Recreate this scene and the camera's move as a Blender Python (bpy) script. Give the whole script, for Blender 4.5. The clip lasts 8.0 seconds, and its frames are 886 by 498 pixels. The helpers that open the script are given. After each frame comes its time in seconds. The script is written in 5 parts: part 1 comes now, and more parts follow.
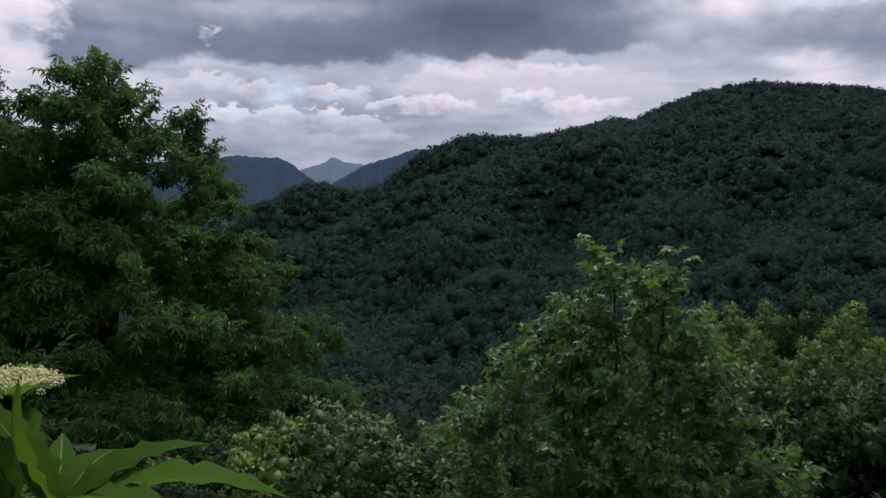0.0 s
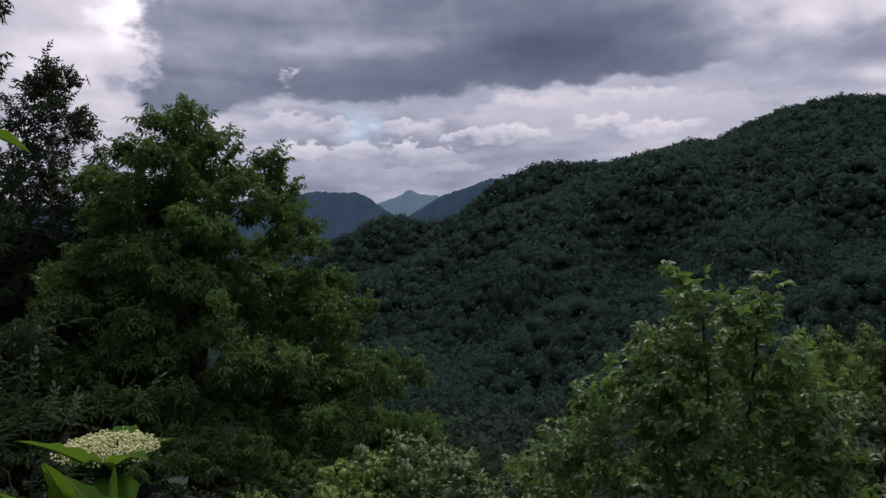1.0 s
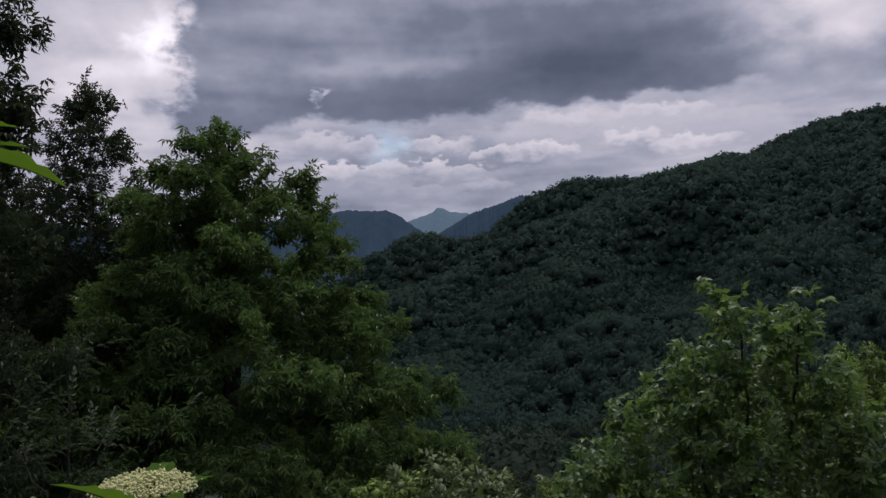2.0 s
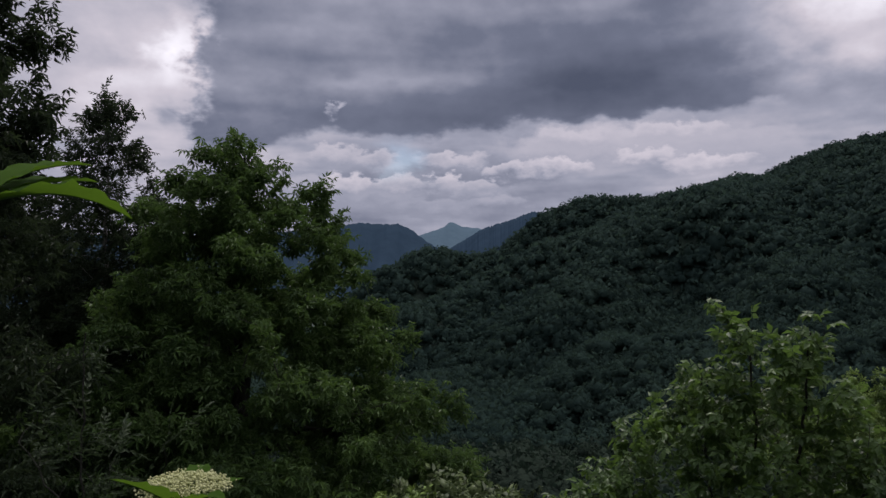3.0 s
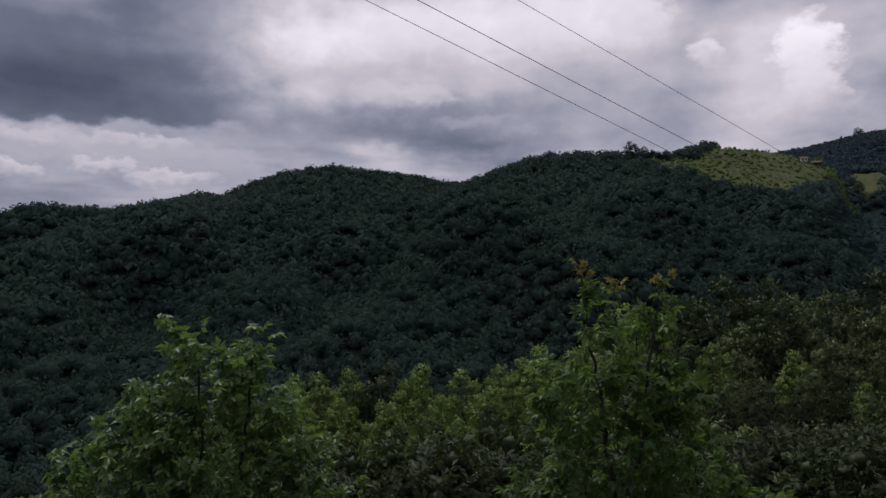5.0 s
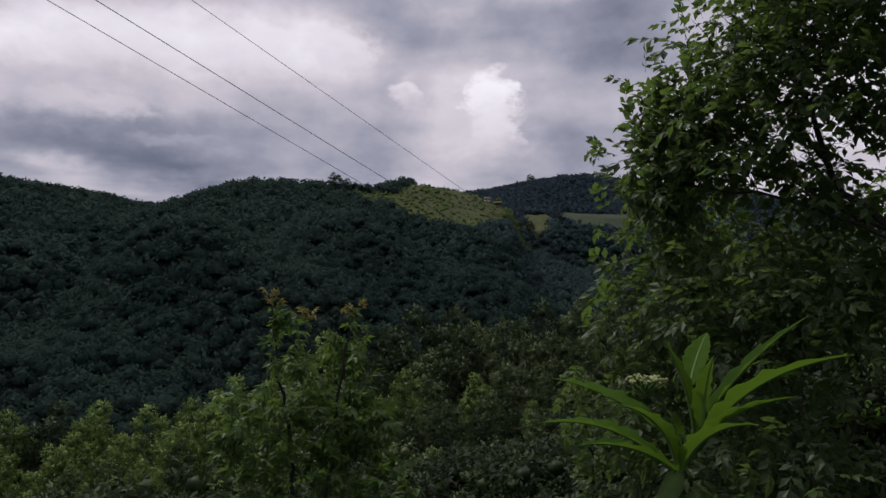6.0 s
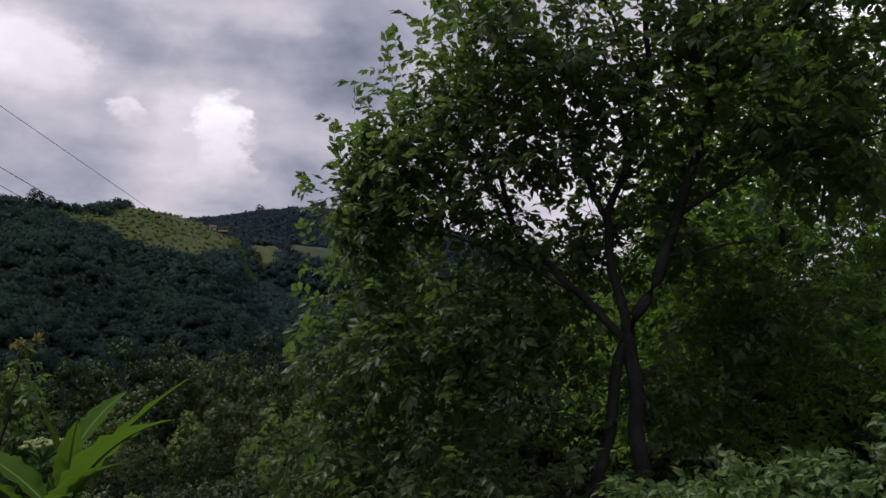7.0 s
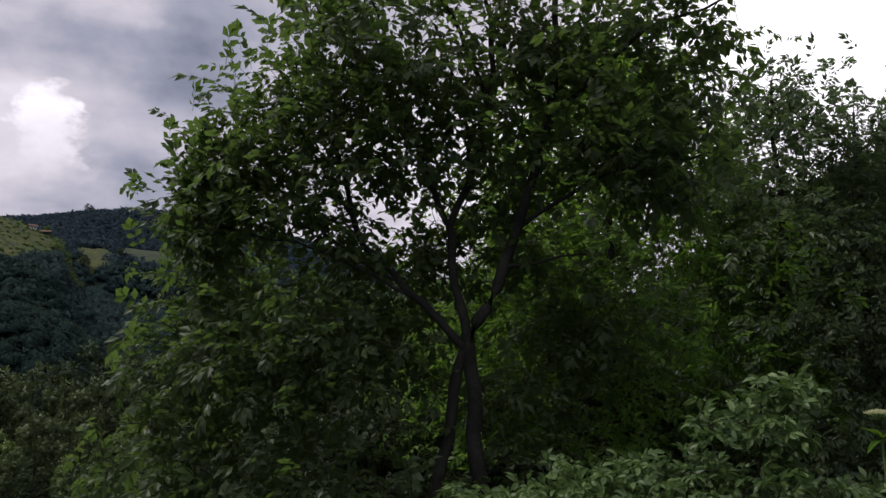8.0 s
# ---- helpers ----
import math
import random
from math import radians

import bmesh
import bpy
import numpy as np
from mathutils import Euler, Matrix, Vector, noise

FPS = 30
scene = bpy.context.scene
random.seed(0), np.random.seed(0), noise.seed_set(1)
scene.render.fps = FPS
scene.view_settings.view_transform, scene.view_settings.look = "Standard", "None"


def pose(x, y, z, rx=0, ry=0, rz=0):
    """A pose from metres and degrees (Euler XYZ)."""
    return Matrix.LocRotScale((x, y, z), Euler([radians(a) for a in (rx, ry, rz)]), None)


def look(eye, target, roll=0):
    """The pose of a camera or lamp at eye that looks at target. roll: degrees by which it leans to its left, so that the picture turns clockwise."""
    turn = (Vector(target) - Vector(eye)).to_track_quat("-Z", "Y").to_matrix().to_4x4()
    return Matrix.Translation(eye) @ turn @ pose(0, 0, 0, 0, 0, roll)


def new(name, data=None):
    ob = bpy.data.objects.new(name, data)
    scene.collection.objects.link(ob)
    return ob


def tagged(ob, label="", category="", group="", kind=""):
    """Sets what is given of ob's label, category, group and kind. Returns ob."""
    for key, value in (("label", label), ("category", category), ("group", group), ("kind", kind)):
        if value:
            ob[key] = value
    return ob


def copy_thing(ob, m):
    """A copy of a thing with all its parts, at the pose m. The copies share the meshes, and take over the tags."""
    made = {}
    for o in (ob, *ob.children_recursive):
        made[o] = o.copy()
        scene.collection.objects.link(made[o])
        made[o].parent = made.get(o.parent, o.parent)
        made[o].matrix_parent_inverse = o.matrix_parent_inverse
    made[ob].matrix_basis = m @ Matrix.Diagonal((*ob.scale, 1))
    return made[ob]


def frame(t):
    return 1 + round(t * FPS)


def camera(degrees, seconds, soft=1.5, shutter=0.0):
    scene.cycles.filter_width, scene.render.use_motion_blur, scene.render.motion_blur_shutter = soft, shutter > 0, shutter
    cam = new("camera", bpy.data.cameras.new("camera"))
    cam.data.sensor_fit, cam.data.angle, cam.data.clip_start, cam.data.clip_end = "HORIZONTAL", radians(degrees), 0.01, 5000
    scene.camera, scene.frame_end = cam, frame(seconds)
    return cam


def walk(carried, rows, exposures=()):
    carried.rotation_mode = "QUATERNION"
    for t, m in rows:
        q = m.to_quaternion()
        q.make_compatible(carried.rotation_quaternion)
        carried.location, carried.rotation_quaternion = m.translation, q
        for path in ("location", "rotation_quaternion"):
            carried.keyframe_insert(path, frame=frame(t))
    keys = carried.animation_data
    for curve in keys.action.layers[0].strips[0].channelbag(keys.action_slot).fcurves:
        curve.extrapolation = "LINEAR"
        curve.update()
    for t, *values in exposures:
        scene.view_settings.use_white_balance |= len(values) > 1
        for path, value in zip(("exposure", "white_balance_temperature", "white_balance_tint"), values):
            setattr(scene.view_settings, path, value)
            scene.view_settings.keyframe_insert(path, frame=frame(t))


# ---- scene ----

# ---------------------------------------------------------------- camera
cam = camera(61.06, 8.0, soft=1.5)
EYE = 1.6
ROWS = [
    (0.0, 0.000, 0.000, -0.000, 87.10, -0.97, 0.05),
    (0.5, -0.018, 0.036, 0.008, 88.48, 0.08, 2.80),
    (1.0, -0.021, 0.039, 0.018, 89.35, 0.76, 5.87),
    (1.5, -0.020, 0.057, 0.018, 89.97, 1.38, 7.77),
    (2.0, -0.035, 0.062, 0.029, 90.72, 1.25, 8.20),
    (2.2, -0.035, 0.059, 0.029, 91.03, 1.50, 8.49),
    (3.3, -0.028, -0.025, 0.045, 91.88, -0.89, 8.63),
    (3.5, -0.028, -0.028, 0.046, 91.76, -0.90, 6.95),
    (4.0, -0.026, -0.005, 0.011, 91.75, -1.42, -6.17),
    (4.5, -0.032, 0.001, 0.012, 92.33, -0.78, -19.45),
    (4.7, -0.017, 0.004, 0.022, 92.62, -0.22, -23.92),
    (5.8, 0.265, 0.168, 0.037, 94.77, -0.19, -48.32),
    (6.0, 0.250, 0.116, 0.047, 95.16, 0.15, -52.93),
    (6.2, 0.236, 0.060, 0.055, 95.70, -0.04, -57.91),
    (6.5, 0.289, 0.038, 0.058, 96.46, 0.29, -64.43),
    (7.0, 0.336, -0.047, 0.061, 97.57, 0.39, -73.51),
    (7.5, 0.374, -0.060, 0.060, 98.18, -0.34, -81.26),
    (8.0, 0.397, -0.063, 0.060, 98.12, 0.67, -85.19),
]
EXPOSURES = [(t, stops, 6350, 15) for t, stops in ((0.0, 0.38), (1.0, 0.2), (2.2, 0.04), (3.5, -0.1), (4.5, -0.16), (6.0, -0.14), (6.5, -0.06), (8.0, 0.1))]
walk(cam, [(t, pose(x, y, EYE + z, rx, ry, rz)) for t, x, y, z, rx, ry, rz in ROWS], EXPOSURES)


# ---------------------------------------------------------------- small helpers
def at(az, r):
    """Plan position at a bearing (degrees, counter-clockwise from +y) and distance."""
    return Vector((-math.sin(radians(az)) * r, math.cos(radians(az)) * r))


class Graph:
    """Short-hand for building a node tree."""

    def __init__(self, tree):
        self.t = tree
        tree.nodes.clear()

    def put(self, kind, **sets):
        n = self.t.nodes.new(kind)
        for k, v in sets.items():
            setattr(n, k, v)
        return n

    def wire(self, a, b):
        self.t.links.new(a, b)

    def feed(self, socket, v):
        if isinstance(v, bpy.types.NodeSocket):
            self.wire(v, socket)
        else:
            socket.default_value = v

    def math(self, op, a, b=None, c=None, clamp=False):
        n = self.put("ShaderNodeMath", operation=op, use_clamp=clamp)
        for i, v in enumerate((a, b, c)):
            if v is not None:
                self.feed(n.inputs[i], v)
        return n.outputs[0]

    def noise(self, vec, scale, detail=4.0, rough=0.55, out=0):
        n = self.put("ShaderNodeTexNoise")
        if vec is not None:
            self.wire(vec, n.inputs["Vector"])
        n.inputs["Scale"].default_value = scale
        n.inputs["Detail"].default_value = detail
        n.inputs["Roughness"].default_value = rough
        return n.outputs[out]

    def mix(self, f, a, b, blend="MIX"):
        n = self.put("ShaderNodeMix", data_type="RGBA", blend_type=blend)
        self.feed(n.inputs[0], f)
        self.feed(n.inputs[6], a)
        self.feed(n.inputs[7], b)
        return n.outputs[2]

    def ramp(self, f, stops):
        n = self.put("ShaderNodeValToRGB")
        self.wire(f, n.inputs[0])
        el = n.color_ramp.elements
        el[0].position, el[0].color = stops[0]
        el[1].position, el[1].color = stops[-1]
        for p, c in stops[1:-1]:
            e = el.new(p)
            e.color = c
        return n.outputs[0]


def rgb(r, g, b):
    return (r, g, b, 1.0)


# ---------------------------------------------------------------- sky and sun
SUN_AZ, SUN_EL = -2.0, 57.0
world = bpy.data.worlds.new("sky")
scene.world = world
world.use_nodes = True
g = Graph(world.node_tree)
direction = g.put("ShaderNodeTexCoord").outputs["Generated"]
axes = g.put("ShaderNodeSeparateXYZ")
g.wire(direction, axes.inputs[0])
dx, dy, dz = axes.outputs
bearing = g.math("MULTIPLY", g.math("ARCTAN2", g.math("MULTIPLY", dx, -1.0), dy), 57.2958)
height = g.math("MULTIPLY", g.math("ARCSINE", dz), 57.2958)
# cloud field coordinates: squeezed towards the horizon, where clouds are seen edge on
flat = g.put("ShaderNodeCombineXYZ")
g.wire(g.math("MULTIPLY", bearing, 0.10), flat.inputs[0])
g.wire(g.math("MULTIPLY_ADD", g.math("LOGARITHM", g.math("MAXIMUM", g.math("ADD", height, 4.0), 0.5), 2.718), 0.6, g.math("MULTIPLY", height, 0.12)), flat.inputs[1])


def shifted(scale, detail, side, lift):
    """The direction, pushed about by a noise: bearing and height in degrees."""
    parts = g.put("ShaderNodeSeparateColor")
    g.wire(g.noise(flat.outputs[0], scale, detail, 0.55, 1), parts.inputs[0])
    return (g.math("MULTIPLY_ADD", g.math("SUBTRACT", parts.outputs[0], 0.5), side, bearing),
            g.math("MULTIPLY_ADD", g.math("SUBTRACT", parts.outputs[1], 0.5), lift, height))


def smooth(v, low, high):
    n = g.put("ShaderNodeMapRange", interpolation_type="SMOOTHSTEP")
    g.wire(v, n.inputs[0])
    n.inputs[1].default_value, n.inputs[2].default_value = low, high
    return n.outputs[0]


def stretched(across, up, detail, rough):
    """Noise drawn out into long flat streaks, about zero."""
    v = g.put("ShaderNodeCombineXYZ")
    g.wire(g.math("MULTIPLY", bearing, across), v.inputs[0])
    g.wire(g.math("MULTIPLY", height, up), v.inputs[1])
    return g.math("SUBTRACT", g.noise(v.outputs[0], 1.0, detail, rough), 0.5)


waz, wel = shifted(2.4, 4.0, 7.0, 3.2)
faz, fel = shifted(6.0, 5.0, 4.5, 2.6)


def bank(az, el, wide, tall, weight):
    """A soft bank of cloud, lighter or darker than the rest."""
    a = g.math("POWER", g.math("DIVIDE", g.math("SUBTRACT", waz, az), wide), 2.0)
    b = g.math("POWER", g.math("DIVIDE", g.math("SUBTRACT", wel, el), tall), 2.0)
    return g.math("MULTIPLY", g.math("EXPONENT", g.math("MULTIPLY", g.math("ADD", a, b), -1.0)), weight)


def banks(total, rows):
    for row in rows:
        total = g.math("ADD", total, bank(*row))
    return total


def heap(tone, az, el, wide, tall, top, rise, firm=0.35):
    """A heaped cloud with a firm lumpy head, bright on top and dull underneath, melting away at its foot."""
    u = g.math("DIVIDE", g.math("SUBTRACT", faz, az), wide)
    v = g.math("DIVIDE", g.math("SUBTRACT", fel, el), tall)
    field = g.math("SUBTRACT", 1.0, g.math("ADD", g.math("POWER", g.math("ABSOLUTE", u), 2.4), g.math("POWER", g.math("ABSOLUTE", v), 2.0)))
    mask = g.math("MULTIPLY", smooth(field, 0.0, firm), smooth(v, -1.0, 0.1))
    own = g.math("MULTIPLY_ADD", v, rise, top)
    return g.math("ADD", tone, g.math("MULTIPLY", g.math("SUBTRACT", own, tone), mask))


streaks = stretched(0.06, 0.40, 2.0, 0.45)
billow = g.math("SUBTRACT", g.noise(flat.outputs[0], 1.6, 4.0, 0.5), 0.5)
curdle = g.math("SUBTRACT", g.noise(flat.outputs[0], 5.0, 4.0, 0.55), 0.5)

# hazy far cloud low down, thin white cloud to the sides
strata = stretched(0.16, 0.9, 2.5, 0.5)
tone = g.math("ADD", 0.59, g.math("ADD", g.math("MULTIPLY", billow, 0.34), g.math("ADD", g.math("MULTIPLY", streaks, 0.26), g.math("MULTIPLY", curdle, 0.14))))
low = smooth(height, 12.5, 8.5)
tone = g.math("ADD", tone, g.math("MULTIPLY", g.math("MULTIPLY", strata, 0.40), low))
tone = banks(tone, (
    (31, 14.0, 5.0, 6.0, 0.20), (28.6, 16.0, 1.3, 2.2, 0.30), (29.2, 11.3, 1.0, 0.8, -0.20), (33, 15, 3, 0.9, -0.14), (8, 6.5, 15, 4.0, -0.16),
    (-20, 18.5, 7, 2.8, 0.34), (-19, 14.6, 4.0, 1.2, 0.18), (-24, 12.6, 7, 0.9, -0.15), (-31.5, 14, 4, 1.0, -0.12), (-24.6, 10.4, 1.8, 0.7, 0.22),
))
tone = banks(tone, (
    (-30, 11.3, 7, 1.3, -0.22), (-34.6, 10.4, 4.5, 1.1, -0.16), (-33, 20.0, 9, 3.0, 0.26), (-43.5, 20, 3.5, 2.6, 0.26), (-29, 14.9, 6, 0.9, 0.12),
    (-47, 12.5, 7, 1.6, -0.06), (-52.5, 12.5, 4, 2.0, 0.05), (-50.2, 16.7, 1.0, 0.9, 0.2), (-47.5, 23, 4, 1.8, -0.14), (-52, 20.5, 3, 2.0, -0.15),
    (-58, 21.8, 4, 2.2, -0.14), (-67, 21, 6, 4.0, -0.28), (-62.8, 12.6, 3.5, 1.8, -0.18), (-54, 24, 6, 2, 0.10), (-61, 24, 3, 1.6, 0.10),
))
# white sheet away to the side; unseen sky overhead brightened to lift the darks
tone = banks(tone, ((-116, 26, 16, 15, 0.85), (-90, 14, 14, 7, 0.34), (-62, 19, 15, 9, 0.10)))
tone = g.math("ADD", tone, g.math("MULTIPLY", g.math("DIVIDE", g.math("SUBTRACT", height, 26.0), 30.0, clamp=True), 0.42))

# far heaps under the deck, the farther row first
for row in ((-4.5, 9.2, 10.5, 2.4, 0.70, 0.10, 0.7), (-13.5, 8.6, 4.2, 2.0, 0.66, 0.08, 0.7), (-1.0, 10.0, 3.5, 1.0, 0.72, 0.14, 0.8), (-8.0, 10.3, 4.5, 0.9, 0.74, 0.12, 0.8),
            (17.5, 8.7, 2.6, 1.1, 0.66, 0.16, 0.6), (14.2, 8.2, 2.8, 1.1, 0.62, 0.18, 0.6), (8.2, 8.4, 3.4, 1.0, 0.66, 0.18, 0.6), (4.5, 7.3, 5.5, 0.9, 0.48, 0.08, 0.8),
            (0.0, 7.8, 2.8, 1.0, 0.72, 0.20, 0.6), (3.8, 7.7, 2.2, 0.8, 0.68, 0.18, 0.6), (-10.5, 7.9, 3.6, 1.0, 0.74, 0.16, 0.6), (-6.0, 8.6, 2.6, 0.8, 0.76, 0.14, 0.7)):
    tone = heap(tone, *row[:4], row[4] - 0.08, *row[5:])
for row in ((16.6, 6.4, 2.6, 1.2, 0.68, 0.20, 0.5), (12.6, 6.3, 2.8, 1.3, 0.62, 0.22, 0.5), (8.9, 6.7, 1.6, 1.1, 0.68, 0.20, 0.5), (6.4, 6.1, 2.9, 1.2, 0.60, 0.18, 0.5),
            (14.0, 5.2, 4.5, 1.1, 0.56, 0.10, 0.7), (5.0, 5.1, 2.8, 1.0, 0.58, 0.12, 0.7), (9.5, 4.9, 3.6, 0.9, 0.56, 0.10, 0.7), (20.0, 6.0, 3.0, 1.6, 0.60, 0.14, 0.7)):
    tone = heap(tone, *row[:4], row[4] - 0.08, *row[5:])
# the towering white heap over the far meadow
tone = banks(tone, ((-55.5, 15.0, 3.6, 3.6, 0.16), (-34, 19.5, 12, 3.0, 0.10)))
for row in ((-54.6, 14.8, 3.2, 3.2, 0.80, 0.06, 1.2), (-57.2, 13.8, 2.2, 2.4, 0.86, 0.08, 1.0), (-56.7, 16.2, 2.4, 2.8, 0.98, 0.12, 0.8), (-50.3, 16.8, 1.5, 1.1, 0.84, 0.12, 1.0), (-44.8, 19.4, 3.6, 2.6, 0.88, 0.10, 1.0), (-38, 19.2, 5.0, 2.4, 0.90, 0.10, 1.0),
            (-29, 18.6, 6.0, 2.6, 0.88, 0.10, 1.0), (-27.5, 14.6, 5.0, 1.3, 0.74, 0.10, 1.0), (-33.5, 12.6, 4.0, 0.9, 0.52, 0.08, 1.0)):
    tone = heap(tone, *row)

# the long flat-bottomed dark deck
base = g.math("SUBTRACT", g.math("MULTIPLY_ADD", waz, -0.05, 11.3), g.math("MULTIPLY", g.math("POWER", waz, 2.0), 0.001))
over = g.math("SUBTRACT", wel, base)
span = g.math("MULTIPLY", smooth(g.math("MULTIPLY_ADD", curdle, 6.0, waz), 28.4, 26.0), smooth(g.math("ADD", waz, g.math("MULTIPLY", streaks, 14.0)), -22.0, -8.0))
cover = g.math("MULTIPLY", smooth(g.math("ADD", over, g.math("MULTIPLY", curdle, 1.2)), -0.5, 0.5), span)
deck = g.math("SUBTRACT", 0.46, g.math("MULTIPLY", g.math("EXPONENT", g.math("MULTIPLY", g.math("MAXIMUM", over, 0.0), -0.22)), 0.25))
deck = g.math("ADD", deck, g.math("ADD", g.math("MULTIPLY", streaks, 0.42), g.math("MULTIPLY_ADD", curdle, 0.12, g.math("MULTIPLY", billow, 0.30))))
deck = banks(deck, ((5, 12.4, 8, 1.1, -0.08), (-3.5, 14.6, 8, 2.6, -0.24), (0, 18, 11, 2.4, -0.10), (14.5, 11.2, 6, 0.8, -0.05), (14, 14.7, 6, 0.8, 0.10), (24, 14, 3.5, 5, 0.06), (17, 19, 6, 1.6, 0.06)))
tone = g.math("ADD", tone, g.math("MULTIPLY", g.math("SUBTRACT", deck, tone), cover))
tone = heap(tone, 17.3, 12.2, 0.75, 0.8, 0.60, 0.20, 1.2)
tone = g.math("DIVIDE", tone, 1.5)
cloud = g.ramp(tone, ((0.0, rgb(0.083, 0.098, 0.142)), (0.2, rgb(0.166, 0.185, 0.248)), (0.347, rgb(0.345, 0.358, 0.432)),
                      (0.507, rgb(0.635, 0.60, 0.65)), (0.667, rgb(0.95, 0.925, 0.97)), (1.0, rgb(1.7, 1.68, 1.75))))
air = g.put("ShaderNodeTexSky", sky_type="NISHITA", sun_disc=False)
air.sun_elevation, air.sun_rotation = radians(SUN_EL), radians(-SUN_AZ)
clear = g.mix(1.0, air.outputs[0], rgb(0.10, 0.10, 0.10), "MULTIPLY")
gap = bank(12.2, 8.6, 1.2, 1.2, 0.55)
sheet = g.mix(gap, cloud, clear)
back = g.put("ShaderNodeBackground")
g.wire(sheet, back.inputs[0])
back.inputs[1].default_value = 1.0
g.wire(back.outputs[0], g.put("ShaderNodeOutputWorld").inputs[0])

sun = new("sun", bpy.data.lights.new("sun", "SUN"))
sun.data.energy, sun.data.angle, sun.data.color = 2.2, radians(5), (1.0, 0.95, 0.86)
sun.matrix_world = look((*(at(SUN_AZ, 100 * math.cos(radians(SUN_EL)))), 100 * math.sin(radians(SUN_EL))), (0, 0, 0))


# ---------------------------------------------------------------- materials
def leaf_material(name, dark, light, glow, patch=0.8, gloss=0.45, through_light=0.32, relief=0.0, shine=0.2, mixed=0.55):
    m = bpy.data.materials.new(name)
    m.use_nodes = True
    k = Graph(m.node_tree)
    co = k.put("ShaderNodeTexCoord").outputs["Object"]
    chance = k.put("ShaderNodeNewGeometry").outputs["Random Per Island"]
    big = k.noise(co, patch, 3.0)
    grain = k.noise(co, 60.0, 3.0)
    f = k.math("ADD", k.math("MULTIPLY", chance, mixed), k.math("MULTIPLY_ADD", k.math("SUBTRACT", big, 0.5), 1.5, 0.5 - 0.5 * mixed), clamp=True)
    base = k.mix(f, rgb(*dark), rgb(*light))
    own = k.put("ShaderNodeObjectInfo").outputs["Random"]
    base = k.mix(1.0, base, k.ramp(own, ((0.0, rgb(0.72, 0.74, 0.70)), (1.0, rgb(1.25, 1.22, 1.10)))), "MULTIPLY")
    base = k.mix(k.math("MULTIPLY", grain, 0.35), base, rgb(*[c * 0.55 for c in dark]))
    p = k.put("ShaderNodeBsdfPrincipled")
    k.wire(base, p.inputs["Base Color"])
    p.inputs["Roughness"].default_value = gloss
    p.inputs["Specular IOR Level"].default_value = shine
    if relief:
        bn = k.put("ShaderNodeBump")
        bn.inputs["Strength"].default_value = 1.0
        bn.inputs["Distance"].default_value = relief
        k.wire(k.noise(co, 0.9, 4.0, 0.7), bn.inputs["Height"])
        k.wire(bn.outputs[0], p.inputs["Normal"])
    tr = k.put("ShaderNodeBsdfTranslucent")
    k.wire(k.mix(0.5, base, rgb(*glow)), tr.inputs[0])
    mx = k.put("ShaderNodeMixShader")
    mx.inputs[0].default_value = through_light
    k.wire(p.outputs[0], mx.inputs[1])
    k.wire(tr.outputs[0], mx.inputs[2])
    k.wire(mx.outputs[0], k.put("ShaderNodeOutputMaterial").inputs[0])
    return m


def rough_material(name, dark, light, scale, bump=0.4, fine=8.0, roughness=0.9):
    m = bpy.data.materials.new(name)
    m.use_nodes = True
    k = Graph(m.node_tree)
    co = k.put("ShaderNodeTexCoord").outputs["Object"]
    a = k.noise(co, scale, 5.0)
    b = k.noise(co, scale * fine, 5.0, 0.65)
    f = k.math("ADD", k.math("MULTIPLY", k.math("SUBTRACT", a, 0.35), 1.6), k.math("MULTIPLY", k.math("SUBTRACT", b, 0.5), 0.9), clamp=True)
    p = k.put("ShaderNodeBsdfPrincipled")
    k.wire(k.mix(f, rgb(*dark), rgb(*light)), p.inputs["Base Color"])
    p.inputs["Roughness"].default_value = roughness
    p.inputs["Specular IOR Level"].default_value = 0.2
    bn = k.put("ShaderNodeBump")
    bn.inputs["Strength"].default_value = bump
    bn.inputs["Distance"].default_value = 0.3 / scale / fine
    k.wire(b, bn.inputs["Height"])
    k.wire(bn.outputs[0], p.inputs["Normal"])
    k.wire(p.outputs[0], k.put("ShaderNodeOutputMaterial").inputs[0])
    return m


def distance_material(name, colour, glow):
    """Far mountains: haze of kilometres of blue air put into colour and glow."""
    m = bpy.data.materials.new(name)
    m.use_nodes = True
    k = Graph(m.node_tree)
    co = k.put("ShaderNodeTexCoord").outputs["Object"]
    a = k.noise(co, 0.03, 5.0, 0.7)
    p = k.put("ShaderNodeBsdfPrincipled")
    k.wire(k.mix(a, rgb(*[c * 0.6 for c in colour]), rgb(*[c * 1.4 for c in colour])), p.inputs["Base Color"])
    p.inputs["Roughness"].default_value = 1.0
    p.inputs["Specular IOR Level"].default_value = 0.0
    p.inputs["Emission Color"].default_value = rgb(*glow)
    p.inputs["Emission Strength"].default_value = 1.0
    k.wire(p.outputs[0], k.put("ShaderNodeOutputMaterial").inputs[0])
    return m


